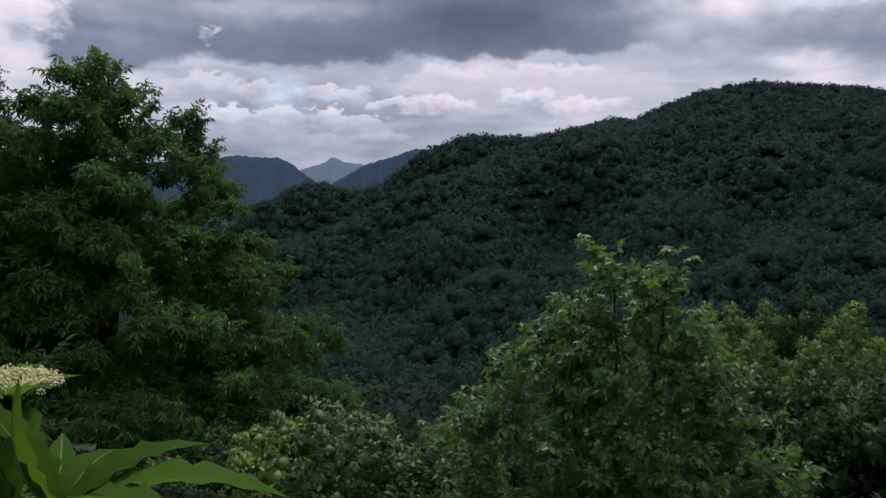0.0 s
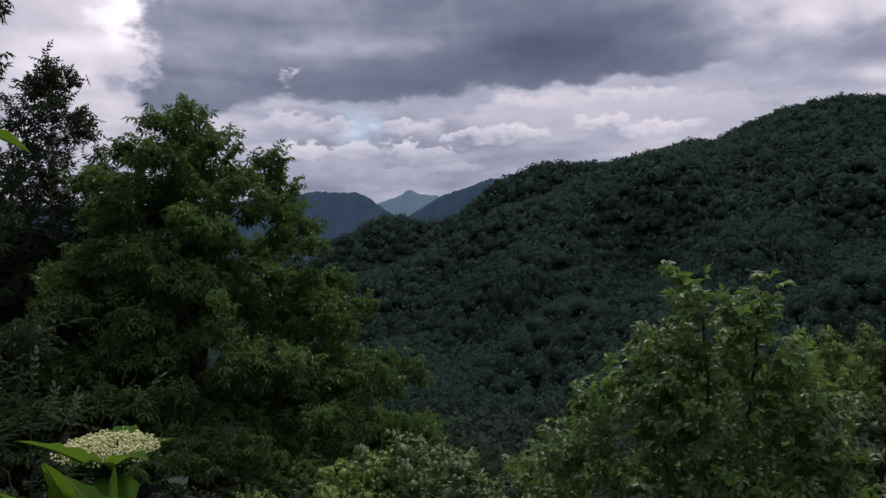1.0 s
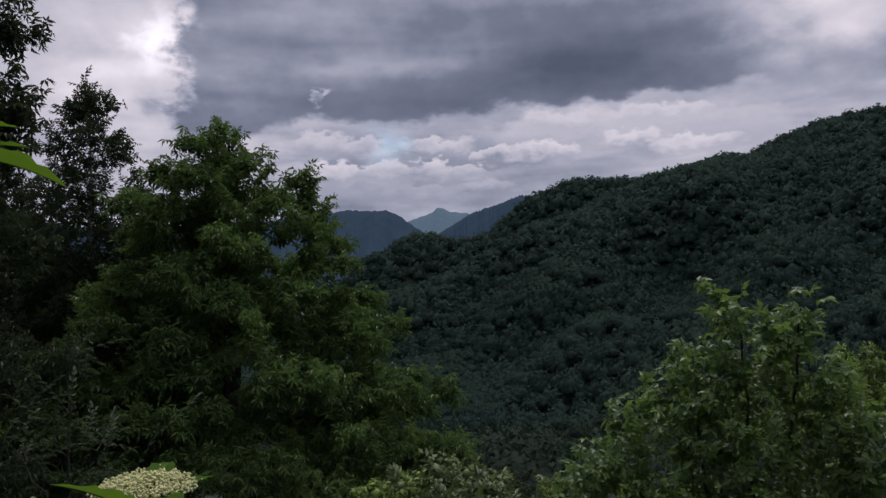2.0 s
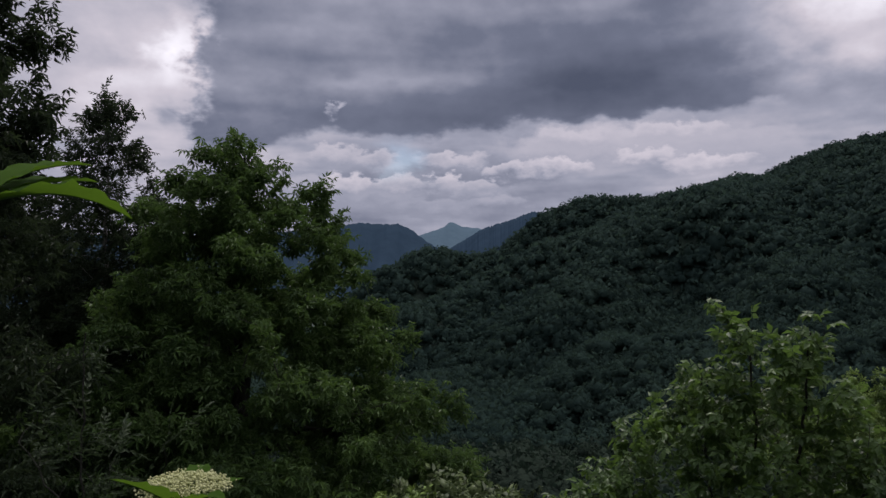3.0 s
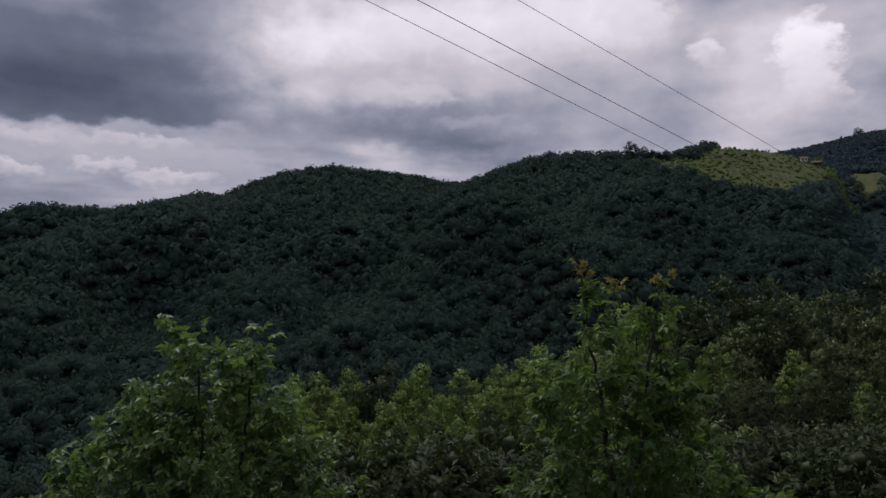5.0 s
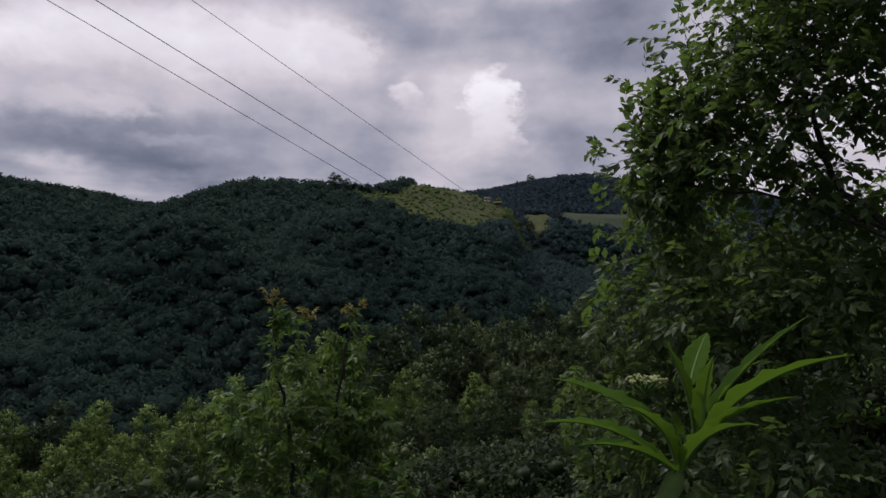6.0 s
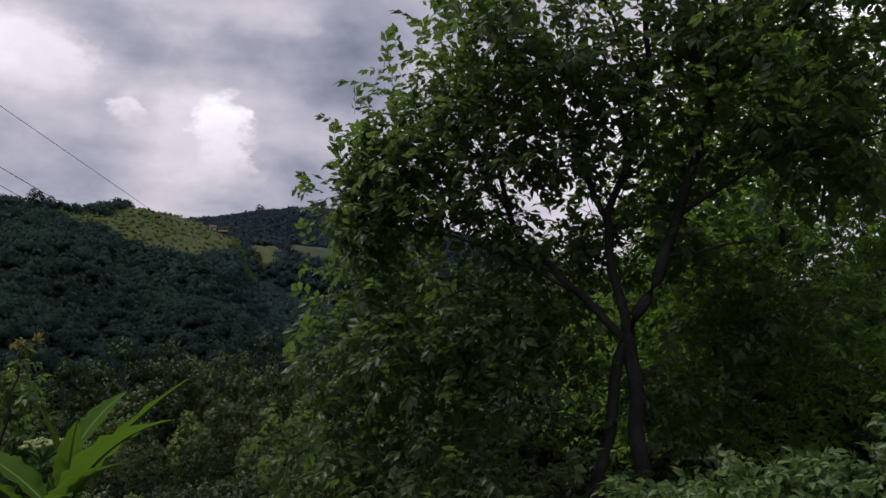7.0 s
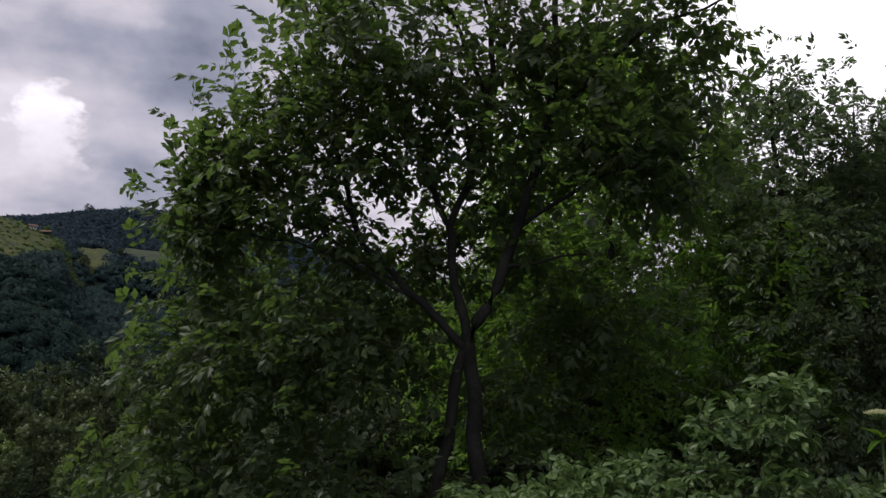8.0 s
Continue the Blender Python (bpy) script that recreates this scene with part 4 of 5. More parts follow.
young = make_tree("young_tree", "young tree with drooping green leaves and yellowish shoot tips", "tree", W,
                  [([(0, 0, -0.1), (0.02, 0, 1.0), (-0.1, 0, 1.7), (-0.3, 0, 3.1)], 0.03, 0.008), ([(0.02, 0, 0.9), (0.25, 0, 1.8), (0.38, 0, 2.95)], 0.022, 0.007)],
                  lobes, 330, ASH_SPRAY, 5, M_ASH, M_BARK, 25, step=0.12, twig=0.005, spread=0.05, droop=0.35)
young.rotation_euler = (0, 0, radians(-43.5))
tip_rng = np.random.default_rng(60)
for x, z in ((-0.30, 3.18), (0.02, 3.02), (0.40, 3.05)):
    d = tip_rng.normal(0, 0.7, (7, 3)) + (0, 0, 0.25)
    q = np.array((x, 0, z)) + tip_rng.normal(0, 0.035, (7, 3))
    part("shoot_tip", mesh_from("shoot_tip", *scatter(*ASH_SPRAY, frames(d, tip_rng) * 0.62, q), M_TIP), young, "yellowish young leaves")

# the walnut close by
W = base_at(-87.4, 6.2)
WALNUT_SPRAY = spray_pinnate(3, 0.104, 0.056, 0.21, 0.25, 2)
# local x runs along the view's right, local y away from the viewer
walnut_limbs = [([(0.05, 0, -0.2), (0.1, 0, 1.0), (0.05, 0, 2.0)], 0.072, 0.055), ([(-0.25, 0.05, -0.2), (-0.22, 0, 0.8), (-0.05, 0, 1.75), (0.02, 0, 1.95)], 0.052, 0.042),
                ([(0.05, 0, 2.0), (0.3, 0, 2.5), (0.45, 0.05, 2.9), (0.75, 0.05, 3.8), (0.85, 0.1, 5.2), (0.7, 0, 6.2)], 0.05, 0.014),
                ([(0.05, 0, 2.0), (-0.05, 0.05, 2.6), (-0.1, 0.05, 2.95), (0.1, 0.1, 3.3), (0.3, 0.1, 4.2), (0.2, 0.2, 5.5)], 0.04, 0.012),
                ([(-0.1, 0.05, 2.95), (-0.4, 0, 3.7), (-0.7, -0.1, 4.8)], 0.026, 0.008), ([(0.05, 0, 1.95), (-0.14, 0, 2.17), (-0.42, 0, 2.42), (-0.77, 0, 2.8), (-0.95, 0, 3.5), (-1.15, 0, 4.4)], 0.036, 0.009),
                ([(-0.35, 0, 2.36), (-1.0, -0.1, 2.72), (-1.7, -0.05, 2.92), (-2.15, 0.05, 2.95)], 0.015, 0.004), ([(-0.5, 0, 2.5), (-1.1, -0.05, 2.88), (-1.6, 0, 3.12)], 0.013, 0.005), ([(-0.8, 0, 2.9), (-1.2, 0.1, 3.6), (-1.5, 0, 4.1)], 0.014, 0.005),
                ([(0.35, 0, 2.6), (0.7, 0, 2.66), (1.0, 0.1, 2.7)], 0.016, 0.006), ([(0.45, 0.05, 2.9), (1.1, 0, 3.3), (2.0, 0.1, 3.5)], 0.022, 0.007), ([(0.75, 0.05, 3.8), (1.5, 0, 4.5), (2.3, 0, 4.8)], 0.026, 0.008),
                ([(0.3, 0.1, 3.9), (-0.1, 0, 4.8), (-0.4, 0, 5.8)], 0.022, 0.008), ([(0.1, 0.1, 3.3), (0.05, 0.2, 4.0), (-0.2, 0.2, 4.7)], 0.02, 0.007)]
lobes = [(-2.2, 0.1, 2.92, 0.30, 0.4, 0.22), (-2.0, 0.1, 3.2, 0.35, 0.5, 0.3), (-2.1, 0, 2.95, 0.34, 0.4, 0.24), (-1.95, 0, 3.2, 0.36, 0.5, 0.3), (-1.9, 0.1, 3.5, 0.36, 0.5, 0.3), (-1.95, 0, 3.0, 0.42, 0.7, 0.36), (-1.6, 0, 3.5, 0.55, 0.8, 0.5), (-1.1, 0, 3.2, 0.5, 0.7, 0.32), (-1.45, 0, 4.0, 0.4, 0.6, 0.35), (-0.9, 0, 4.3, 0.75, 0.95, 0.6), (-1.0, 0.1, 3.7, 0.4, 0.6, 0.3), (-1.0, 0, 5.2, 0.5, 0.8, 0.5),
         (-0.2, 0, 4.1, 0.6, 0.8, 0.45), (-0.8, 0.1, 2.7, 0.4, 0.5, 0.22), (0.1, 0, 5.0, 0.6, 0.7, 0.45), (0.55, 0.2, 4.4, 0.5, 0.6, 0.4), (0.1, 0, 6.2, 0.6, 0.7, 0.5), (1.1, 0, 4.3, 0.75, 0.9, 0.6), (1.1, 0, 3.5, 0.7, 0.8, 0.4), (1.6, 0, 5.0, 0.55, 0.7, 0.5), (1.9, 0, 4.5, 0.45, 0.5, 0.4),
         (-2.0, 0, 1.9, 0.7, 0.8, 0.5), (-1.1, -0.3, 1.9, 0.8, 0.9, 0.6), (-2.2, 0, 1.1, 0.7, 0.8, 0.5), (-1.0, -0.4, 0.9, 0.9, 0.8, 0.6), (0.4, 0.5, 1.4, 0.6, 0.6, 0.4), (-2.4, 0, 0.3, 0.7, 0.8, 0.4), (-2.0, 0.6, 2.5, 0.6, 0.8, 0.6), (-0.6, 0.7, 2.3, 0.9, 0.7, 0.7), (0.9, 0.9, 2.2, 0.9, 0.7, 0.7),
         (1.6, 0.1, 3.3, 0.6, 0.7, 0.35), (-0.4, 0.1, 3.5, 0.55, 0.7, 0.4), (0.15, 0.4, 3.3, 0.45, 0.5, 0.35), (0.45, 0.5, 2.8, 0.55, 0.4, 0.3), (-0.3, 0.5, 2.85, 0.4, 0.4, 0.3), (0.4, 0.2, 3.6, 0.5, 0.7, 0.4), (1.9, 0.2, 4.1, 0.4, 0.5, 0.35)]
walnut = make_tree("walnut_tree", "walnut tree with a forked dark trunk and drooping compound leaves", "tree", W, walnut_limbs, lobes, 2050, WALNUT_SPRAY, 3, M_WALNUT, M_BARK, 26, single=280,
                   step=0.15, twig=0.0045, spread=0.13, droop=0.4, shell=0.6, reach=1.0, sides=4)
walnut.rotation_euler = (0, 0, radians(-87.4))

# trees behind and beside the walnut
W = base_at(-98, 10.0)
SIDE_SPRAY = spray_pinnate(3, 0.11, 0.052, 0.2, 0.25, 1, False)
lobes = ring_lobes(((0.9, 1.9, 8), (1.9, 2.1, 8), (2.8, 2.1, 9), (3.7, 1.7, 8), (4.5, 1.1, 6), (5.2, 0.4, 4)), 0.7, rng, 0.7)
make_tree("ash_tree", "bright green tree with light shining through its leaves", "tree", W, [([(0, 0, -0.2), (0.1, 0, 2.5), (0, 0, 5.0)], 0.09, 0.02)], lobes, 1350, SIDE_SPRAY, 6, M_BRIGHT, M_BARK, 27,
          step=0.25, twig=0.005, spread=0.2, reach=0.9)
for az, r, top, wide, seed in ((-109.4, 8.5, 21.5, 0.6, 31), (-114.2, 9.0, 18.6, 0.75, 33), (-117.4, 9.5, 14.6, 0.9, 34), (-123.0, 9.0, 13.0, 1.0, 38), (-105.5, 14.0, 17.0, 1.1, 39), (-111.5, 13.0, 13.5, 1.0, 32),
                               (-95, 16.0, 11.0, 1.2, 35), (-84, 13.0, 8.3, 1.2, 36), (-74, 13.0, 5.5, 1.2, 37), (-90, 12.0, 9.0, 1.1, 66), (-79, 15.0, 7.5, 1.3, 67), (-93.5, 11.0, 10.5, 1.2, 69), (-97.0, 12.0, 13.0, 1.1, 70)):
    W = base_at(az, r)
    h = EYE + r * math.tan(radians(top)) - W[2] - 0.4
    lobes = ring_lobes(((0.12 * h, 1.5 * wide, 7), (0.27 * h, 1.55 * wide, 8), (0.42 * h, 1.4 * wide, 8), (0.56 * h, 1.15 * wide, 7), (0.68 * h, 0.9 * wide, 6), (0.79 * h, 0.6 * wide, 5), (0.88 * h, 0.32 * wide, 4), (0.95 * h, 0.1, 3)), 0.42, rng, 0.8)
    make_tree("roadside_tree", "dark leafy tree in the hedge", "tree", W, [([(0, 0, -0.2), (0.1, 0, h * 0.5), (0, 0, h * 0.97)], 0.08, 0.012)], lobes, 400, SIDE_SPRAY, 5, M_HEDGE, M_BARK, seed,
              step=0.25, twig=0.005, spread=0.14, size=(0.55, 0.9), group="dark trees of the hedge")

# leafy shrub beside the walnut
W = base_at(-105, 4.9)
OVAL_SPRAY = spray_fan(5, 0.078, 0.034, 110, 0.3, 3, 0.04)
lobes = [(0.12, 0, 1.32, 0.34, 0.3, 0.14), (0.32, 0, 1.48, 0.2, 0.2, 0.10), (0.0, 0, 0.96, 0.8, 0.6, 0.22), (0.85, 0, 0.84, 0.6, 0.6, 0.22), (-0.7, 0, 0.9, 0.6, 0.5, 0.22), (0, -0.3, 0.6, 1.5, 0.5, 0.28), (-1.3, 0, 0.76, 0.45, 0.5, 0.22), (1.4, 0, 0.72, 0.4, 0.5, 0.22)]
shrub = make_tree("shrub", "leafy shrub with broad oval pale green leaves", "shrub", W, [([(0, 0, -0.1), (0.1, 0, 0.8), (0.2, 0, 1.6)], 0.02, 0.005), ([(0, 0, -0.1), (-0.5, 0, 0.6), (-0.8, 0, 0.9)], 0.016, 0.005)],
                  lobes, 820, OVAL_SPRAY, 4, M_OVAL, M_BARK, 28, single=180, step=0.1, twig=0.005, spread=0.04, droop=0.1)
shrub.rotation_euler = (0, 0, radians(-105))


# small-leaved shrubs close by
TINY_SPRAY = spray_shoot(7, 0.045, 0.024, 0.11, 0.2)
for az, r, k, seed in ((40.5, 4.6, 1.0, 51), (36.0, 5.2, 0.9, 52), (45.0, 4.4, 1.15, 53), (33.0, 6.2, 0.75, 54)):
    W = base_at(az, r)
    lobes = [(0, 0, 0.95 * k, 0.5, 0.5, 0.3), (0.4, 0.1, 0.75 * k, 0.4, 0.4, 0.3), (-0.4, 0, 0.7 * k, 0.4, 0.4, 0.3), (0.1, -0.3, 0.4 * k, 0.6, 0.5, 0.3)]
    make_tree("privet_shrub", "small-leaved yellow-green shrub beside the chestnut", "shrub", W, [([(0, 0, -0.1), (0.05, 0, 0.6 * k), (0, 0, 1.1 * k)], 0.016, 0.005), ([(0, 0, -0.1), (0.3, 0, 0.4), (0.45, 0.1, 0.8 * k)], 0.014, 0.004)],
              lobes, 150, TINY_SPRAY, 6, M_BUSH, M_BARK, seed, step=0.1, twig=0.004, spread=0.05, droop=-0.3, group="privet shrubs")
W = base_at(34.8, 6.0)
FROND = spray_pinnate(5, 0.07, 0.024, 0.34, 0.2, 1)
make_tree("ash_sapling", "slim ash sapling with feathery upright leaves", "tree", W, [([(0, 0, -0.1), (0, 0, 1.6), (0.02, 0, 2.5)], 0.014, 0.004), ([(0, 0, 1.0), (-0.3, 0, 1.5), (-0.5, 0, 1.7)], 0.008, 0.003)],
          [(0, 0, 2.35, 0.12, 0.12, 0.3), (-0.3, 0, 1.8, 0.35, 0.3, 0.25), (0.3, 0, 1.7, 0.4, 0.3, 0.25), (0.1, 0, 1.4, 0.6, 0.4, 0.3)], 24, FROND, 3, M_DARKLEAF, M_BARK, 55, step=0.1, twig=0.004, spread=0.03, droop=-0.2)


# ---------------------------------------------------------------- shrubs and small trees on the slope
SMALL_SPRAY = spray_shoot(3, 0.17, 0.09, 0.19, 0.25)


def dome_crown(rng, base, height, radius, sprays, leaf_mat):
    """A pointed dome of foliage: many round heads, each thick with leaf sprays on its outer and upper side that shade as one head."""
    pieces, heads, normals = [], [], []
    for u, n in ((0.02, 6), (0.3, 6), (0.55, 5), (0.76, 3), (0.93, 1)):
        q = radius * max(0.0, 1 - u ** 2.2) ** 0.62 * 0.74
        for i in range(n):
            a = 2 * math.pi * (i + rng.uniform(-0.3, 0.3)) / n + u * 5
            k = radius * rng.uniform(0.28, 0.42) * (1 - 0.35 * u)
            heads.append((q * math.cos(a), q * math.sin(a), base + (height - base) * (u * 0.96) + rng.uniform(-0.25, 0.25), k))
    heads.append((0, 0, base * 1.0, radius * 0.62))
    heads.append((0, 0, base + (height - base) * 0.45, radius * 0.5))
    each = sprays // len(heads)
    for x, y, z, k in heads:
        V, F = ball(1, rng, 0.2)
        pieces.append((V * k * 0.55 + (x, y, z), F))
        normals.append(V)
        away = np.array((x, y, 0.0)) / radius * 0.8 + (0, 0, 0.6)
        d = rng.normal(size=(each, 3)) + away * 0.9
        d /= np.linalg.norm(d, axis=1, keepdims=True)
        P = d * k * rng.uniform(0.8, 1.12, (each, 1)) * (1, 1, 0.85) + (x, y, z)
        f = d * 0.8 + rng.normal(size=d.shape) * 0.5
        pieces.append(scatter(*SMALL_SPRAY, frames(f, rng, up=d * 0.5 + (0, 0, 0.8), twist=0.45) * rng.uniform(0.7, 1.25, (each, 1, 1)), P))
        normals.append(np.repeat(d + rng.normal(0, 0.25, d.shape), len(SMALL_SPRAY[0]), axis=0))
    me = mesh_from("crown", *join(*pieces), leaf_mat, True)
    N = np.concatenate(normals)
    me.normals_split_custom_set_from_vertices(N / np.linalg.norm(N, axis=1, keepdims=True))
    return me


def slope_tree(seed, leaf_mat, label, tall):
    r = np.random.default_rng(seed)
    if not tall:
        ob = thing("slope_shrub", label, "shrub", "shrubs on the slope", (0, 0, -500))
        part("trunk", mesh_from("trunk", *join(*[tube([(0, 0, -0.3), (x * 0.5, y * 0.5, 0.7), (x, y, 1.6)], [0.04, 0.03, 0.012], 5) for x, y in ((0.1, 0.0), (0.6, 0.3), (-0.5, 0.4), (0.1, -0.6))]), M_BARK, True), ob, "thin stems")
        tagged(part("crown", dome_crown(r, 0.55, 2.4, 1.35, 640, leaf_mat), ob, "leafy crown"), kind="stuff")
        return ob
    ob = thing("slope_tree", label, "tree", "small trees on the slope", (0, 0, -500))
    h = 6.2
    part("trunk", mesh_from("trunk", *tube([(0, 0, -0.4), (0.1, 0, h * 0.4), (0, 0, h * 0.9)], [0.09, 0.07, 0.02], 6), M_BARK, True), ob, "slim trunk")
    tagged(part("crown", dome_crown(r, 2.0, 6.5, 1.5, 1250, leaf_mat), ob, "leafy crown"), kind="stuff")
    return ob


tall_kinds = [slope_tree(41, M_SUNLIT_SHRUB, "small leafy tree on the slope, sunlight put into its colour", True), slope_tree(42, M_SHRUB_DARK, "dark olive-green small tree on the slope", True),
              slope_tree(43, M_SHRUB_PALE, "small tree with pale brownish-green leaves on the slope", True), slope_tree(44, M_SUNLIT_SHRUB, "yellow-green small tree on the slope", True)]
dark_low = [slope_tree(47, M_DARKLEAF, "low dark green shrub with shade put into its colour", False), slope_tree(48, M_SHRUB_DARK, "low olive-green shrub on the slope", False)]
low_kinds = [slope_tree(45, M_SUNLIT_SHRUB, "low yellow-green shrub on the slope", False), slope_tree(46, M_SHRUB_PALE, "low pale shrub on the slope", False)]
rng = np.random.default_rng(77)
used_kinds = set()


def plant(kinds, az, r, scale, pick, wide=1.0):
    src = kinds[pick % len(kinds)]
    x, y, z = base_at(az, r, 0.1)
    if src.name in used_kinds:
        ob = copy_thing(src, pose(x, y, z, 0, 0, rng.uniform(0, 360)))
        ob.scale = (scale * wide * rng.uniform(0.9, 1.15), scale * wide * rng.uniform(0.9, 1.15), scale)
    else:
        used_kinds.add(src.name)
        src.location, src.rotation_euler, src.scale = (x, y, z), (0, 0, rng.uniform(0, 6)), (scale,) * 3


for row, r in enumerate((21, 26, 32, 39, 46, 54)):
    for az in np.arange(-15 - 1.3 * (row % 2), -78, -2.6):
        a, q = az + rng.uniform(-0.8, 0.8), r + rng.uniform(-1.5, 1.5)
        z = base_at(a, q)[2]
        want = np.interp(-a, (16, 33, 40, 46, 51, 60, 76), (-5.4, -5.0, -3.5, -0.6, 1.0, 1.0, 1.3)) + (row - 5) * 2.1 + rng.uniform(-1.0, 0.5)
        h = EYE + q * math.tan(radians(want)) - z
        if h > 0.8:
            # Pale kinds stand for sunlit slope, dark kinds for the dimmer parts.
            pick = int(rng.integers(0, 9))
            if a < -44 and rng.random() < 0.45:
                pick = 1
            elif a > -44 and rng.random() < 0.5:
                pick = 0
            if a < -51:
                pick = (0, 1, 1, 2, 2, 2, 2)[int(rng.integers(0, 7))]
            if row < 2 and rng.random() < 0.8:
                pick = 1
            plant(tall_kinds if h > 2.2 else low_kinds, a, q, max(0.45, h / (6.5 if h > 2.2 else 2.4)), pick, 0.85)
for az in np.arange(22, -17, -1.9):
    for row, r in enumerate((11.5, 14.5, 18.5, 23.5)):
        a, q = az + rng.uniform(-1, 1), r + rng.uniform(-1.2, 1.2)
        h = EYE - q * math.tan(radians(16.6 + (3 - row) * 1.3 + rng.uniform(-0.4, 1.6))) - base_at(a, q)[2]
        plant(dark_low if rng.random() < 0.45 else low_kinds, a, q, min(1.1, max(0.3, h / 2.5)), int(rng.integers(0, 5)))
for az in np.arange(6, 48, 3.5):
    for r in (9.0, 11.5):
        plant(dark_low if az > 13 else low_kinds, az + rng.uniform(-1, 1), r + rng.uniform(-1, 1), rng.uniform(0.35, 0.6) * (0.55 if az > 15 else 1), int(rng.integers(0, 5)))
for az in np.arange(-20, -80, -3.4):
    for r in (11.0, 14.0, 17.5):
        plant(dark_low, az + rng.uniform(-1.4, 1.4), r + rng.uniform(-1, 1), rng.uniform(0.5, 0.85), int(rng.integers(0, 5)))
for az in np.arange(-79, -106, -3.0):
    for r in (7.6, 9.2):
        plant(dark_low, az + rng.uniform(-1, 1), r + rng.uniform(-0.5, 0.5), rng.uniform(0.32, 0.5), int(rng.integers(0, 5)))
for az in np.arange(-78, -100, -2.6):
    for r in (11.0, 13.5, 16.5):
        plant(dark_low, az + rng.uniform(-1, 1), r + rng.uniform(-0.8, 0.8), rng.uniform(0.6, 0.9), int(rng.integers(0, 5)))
# single trees that stand over the ridges
for az, r, scale, k in ((-36.6, 488, 1.9, 1), (-38.7, 462, 1.7, 1), (-44.7, 452, 2.2, 1), (-45.6, 452, 1.6, 1), (-59.7, 895, 2.7, 1), (-62.1, 895, 2.4, 1), (-63.4, 895, 2.3, 1), (-64.6, 895, 2.6, 1), (-65.1, 895, 2.5, 1),
                        (-58.2, 560, 1.5, 0), (-59.6, 570, 1.7, 1), (-61.8, 600, 1.6, 1), (-57.2, 500, 1.3, 0)):
    plant(tall_kinds, az, r, scale * 0.86, k, 1.5)


# ---------------------------------------------------------------- farmhouse on the far slope
def box(x0, x1, y0, y1, z0, z1):
    V = np.array([(x, y, z) for x in (x0, x1) for y in (y0, y1) for z in (z0, z1)], float)
    F = np.array([(0, 1, 3, 2), (4, 6, 7, 5), (0, 4, 5, 1), (2, 3, 7, 6), (0, 2, 6, 4), (1, 5, 7, 3)])
    return V, F


def farmhouse(az, r, width, depth, turn, wall_mat, label):
    x, y, z = base_at(az, r, 0.6)
    ob = thing("farmhouse", label, "house", "", (x, y, z), turn)
    part("wall", mesh_from("wall", *box(-width / 2, width / 2, -depth / 2, depth / 2, 0, 2.8), wall_mat), ob, "plastered wall")
    w, d = width / 2 + 0.6, depth / 2 + 0.6
    V = np.array([(-w, -d, 2.7), (w, -d, 2.7), (w, 0, 3.9), (-w, 0, 3.9), (-w, d, 2.7), (w, d, 2.7), (-w, -d, 2.5), (w, -d, 2.5), (w, 0, 3.7), (-w, 0, 3.7), (-w, d, 2.5), (w, d, 2.5)])
    F = np.array([(0, 1, 2, 3), (3, 2, 5, 4), (7, 6, 9, 8), (8, 9, 10, 11), (0, 6, 7, 1), (4, 5, 11, 10), (1, 7, 8, 2), (2, 8, 11, 5), (0, 3, 9, 6), (3, 4, 10, 9)])
    part("roof", mesh_from("roof", V, F, M_ROOF), ob, "red-brown pitched roof")
    for k in (-1, 1):
        part("window", mesh_from("window", *box(k * width / 4 - 0.5, k * width / 4 + 0.5, -depth / 2 - 0.05, -depth / 2 + 0.05, 1.2, 2.2), M_WINDOW), ob, "dark window")
    return ob


farmhouse(-56.3, 492, 3.6, 5.0, -40, M_PLASTER, "small white farmhouse with a brown roof on the far slope")
farmhouse(-57.1, 496, 5.0, 5.0, -60, M_BARK, "low brown barn beside the white farmhouse")


# ---------------------------------------------------------------- power line
def wire(y, z):
    """A thin cable that slants down across the view, a few metres away; y and z where it passes x = 1.5."""
    x = np.linspace(-9, 17, 80)[:, None]
    line = np.concatenate((x, y + 0.1 * (x - 1.5), z - 0.21 * (x - 1.5)), axis=1)
    V, F = tube(line, np.full(80, 0.0015), 6)
    return tagged(new("power_line", mesh_from("power_line", V, F, M_WIRE, True)), "thin dark cable strung across the slope", "power line", "power lines")


wire(3.12, 2.94)
wire(2.62, 2.77)
wire(3.22, 3.42)


# ---------------------------------------------------------------- elder close to the viewer
def blade(base, tip, width, arch, side=(0, 0, 1), teeth=0.06, segments=18):
    """A toothed leaf from base to tip, arched upwards, with a folded midrib."""
    b, t = np.array(base, float), np.array(tip, float)
    d = t - b
    n = np.array(side, float)
    x = np.cross(d, n)
    x /= np.linalg.norm(x)
    up = np.cross(x, d)
    up /= np.linalg.norm(up)
    V, F = [], []
    for i in range(segments + 1):
        s = i / segments
        w = width / 2 * max(0.02, math.sin(math.pi * min(1, s * 0.93 + 0.05)) ** 0.85 * (1.15 - 0.5 * s)) * (1 + (teeth if i % 2 else -teeth))
        if i == segments:
            w = 0.0003
        c = b + d * s + up * arch * 4 * s * (1 - s)
        wave = up * w * 0.12 * math.sin(i * 1.9 + width * 900)
        V += [c - x * w + up * w * 0.35 + wave, c - x * w * 0.5 + up * w * 0.30, c, c + x * w * 0.5 + up * w * 0.30, c + x * w + up * w * 0.35 - wave]
    for i in range(segments):
        for j in range(4):
            a = i * 5 + j
            F += [(a, a + 1, a + 6), (a, a + 6, a + 5)]
    return np.array(V), np.array(F)


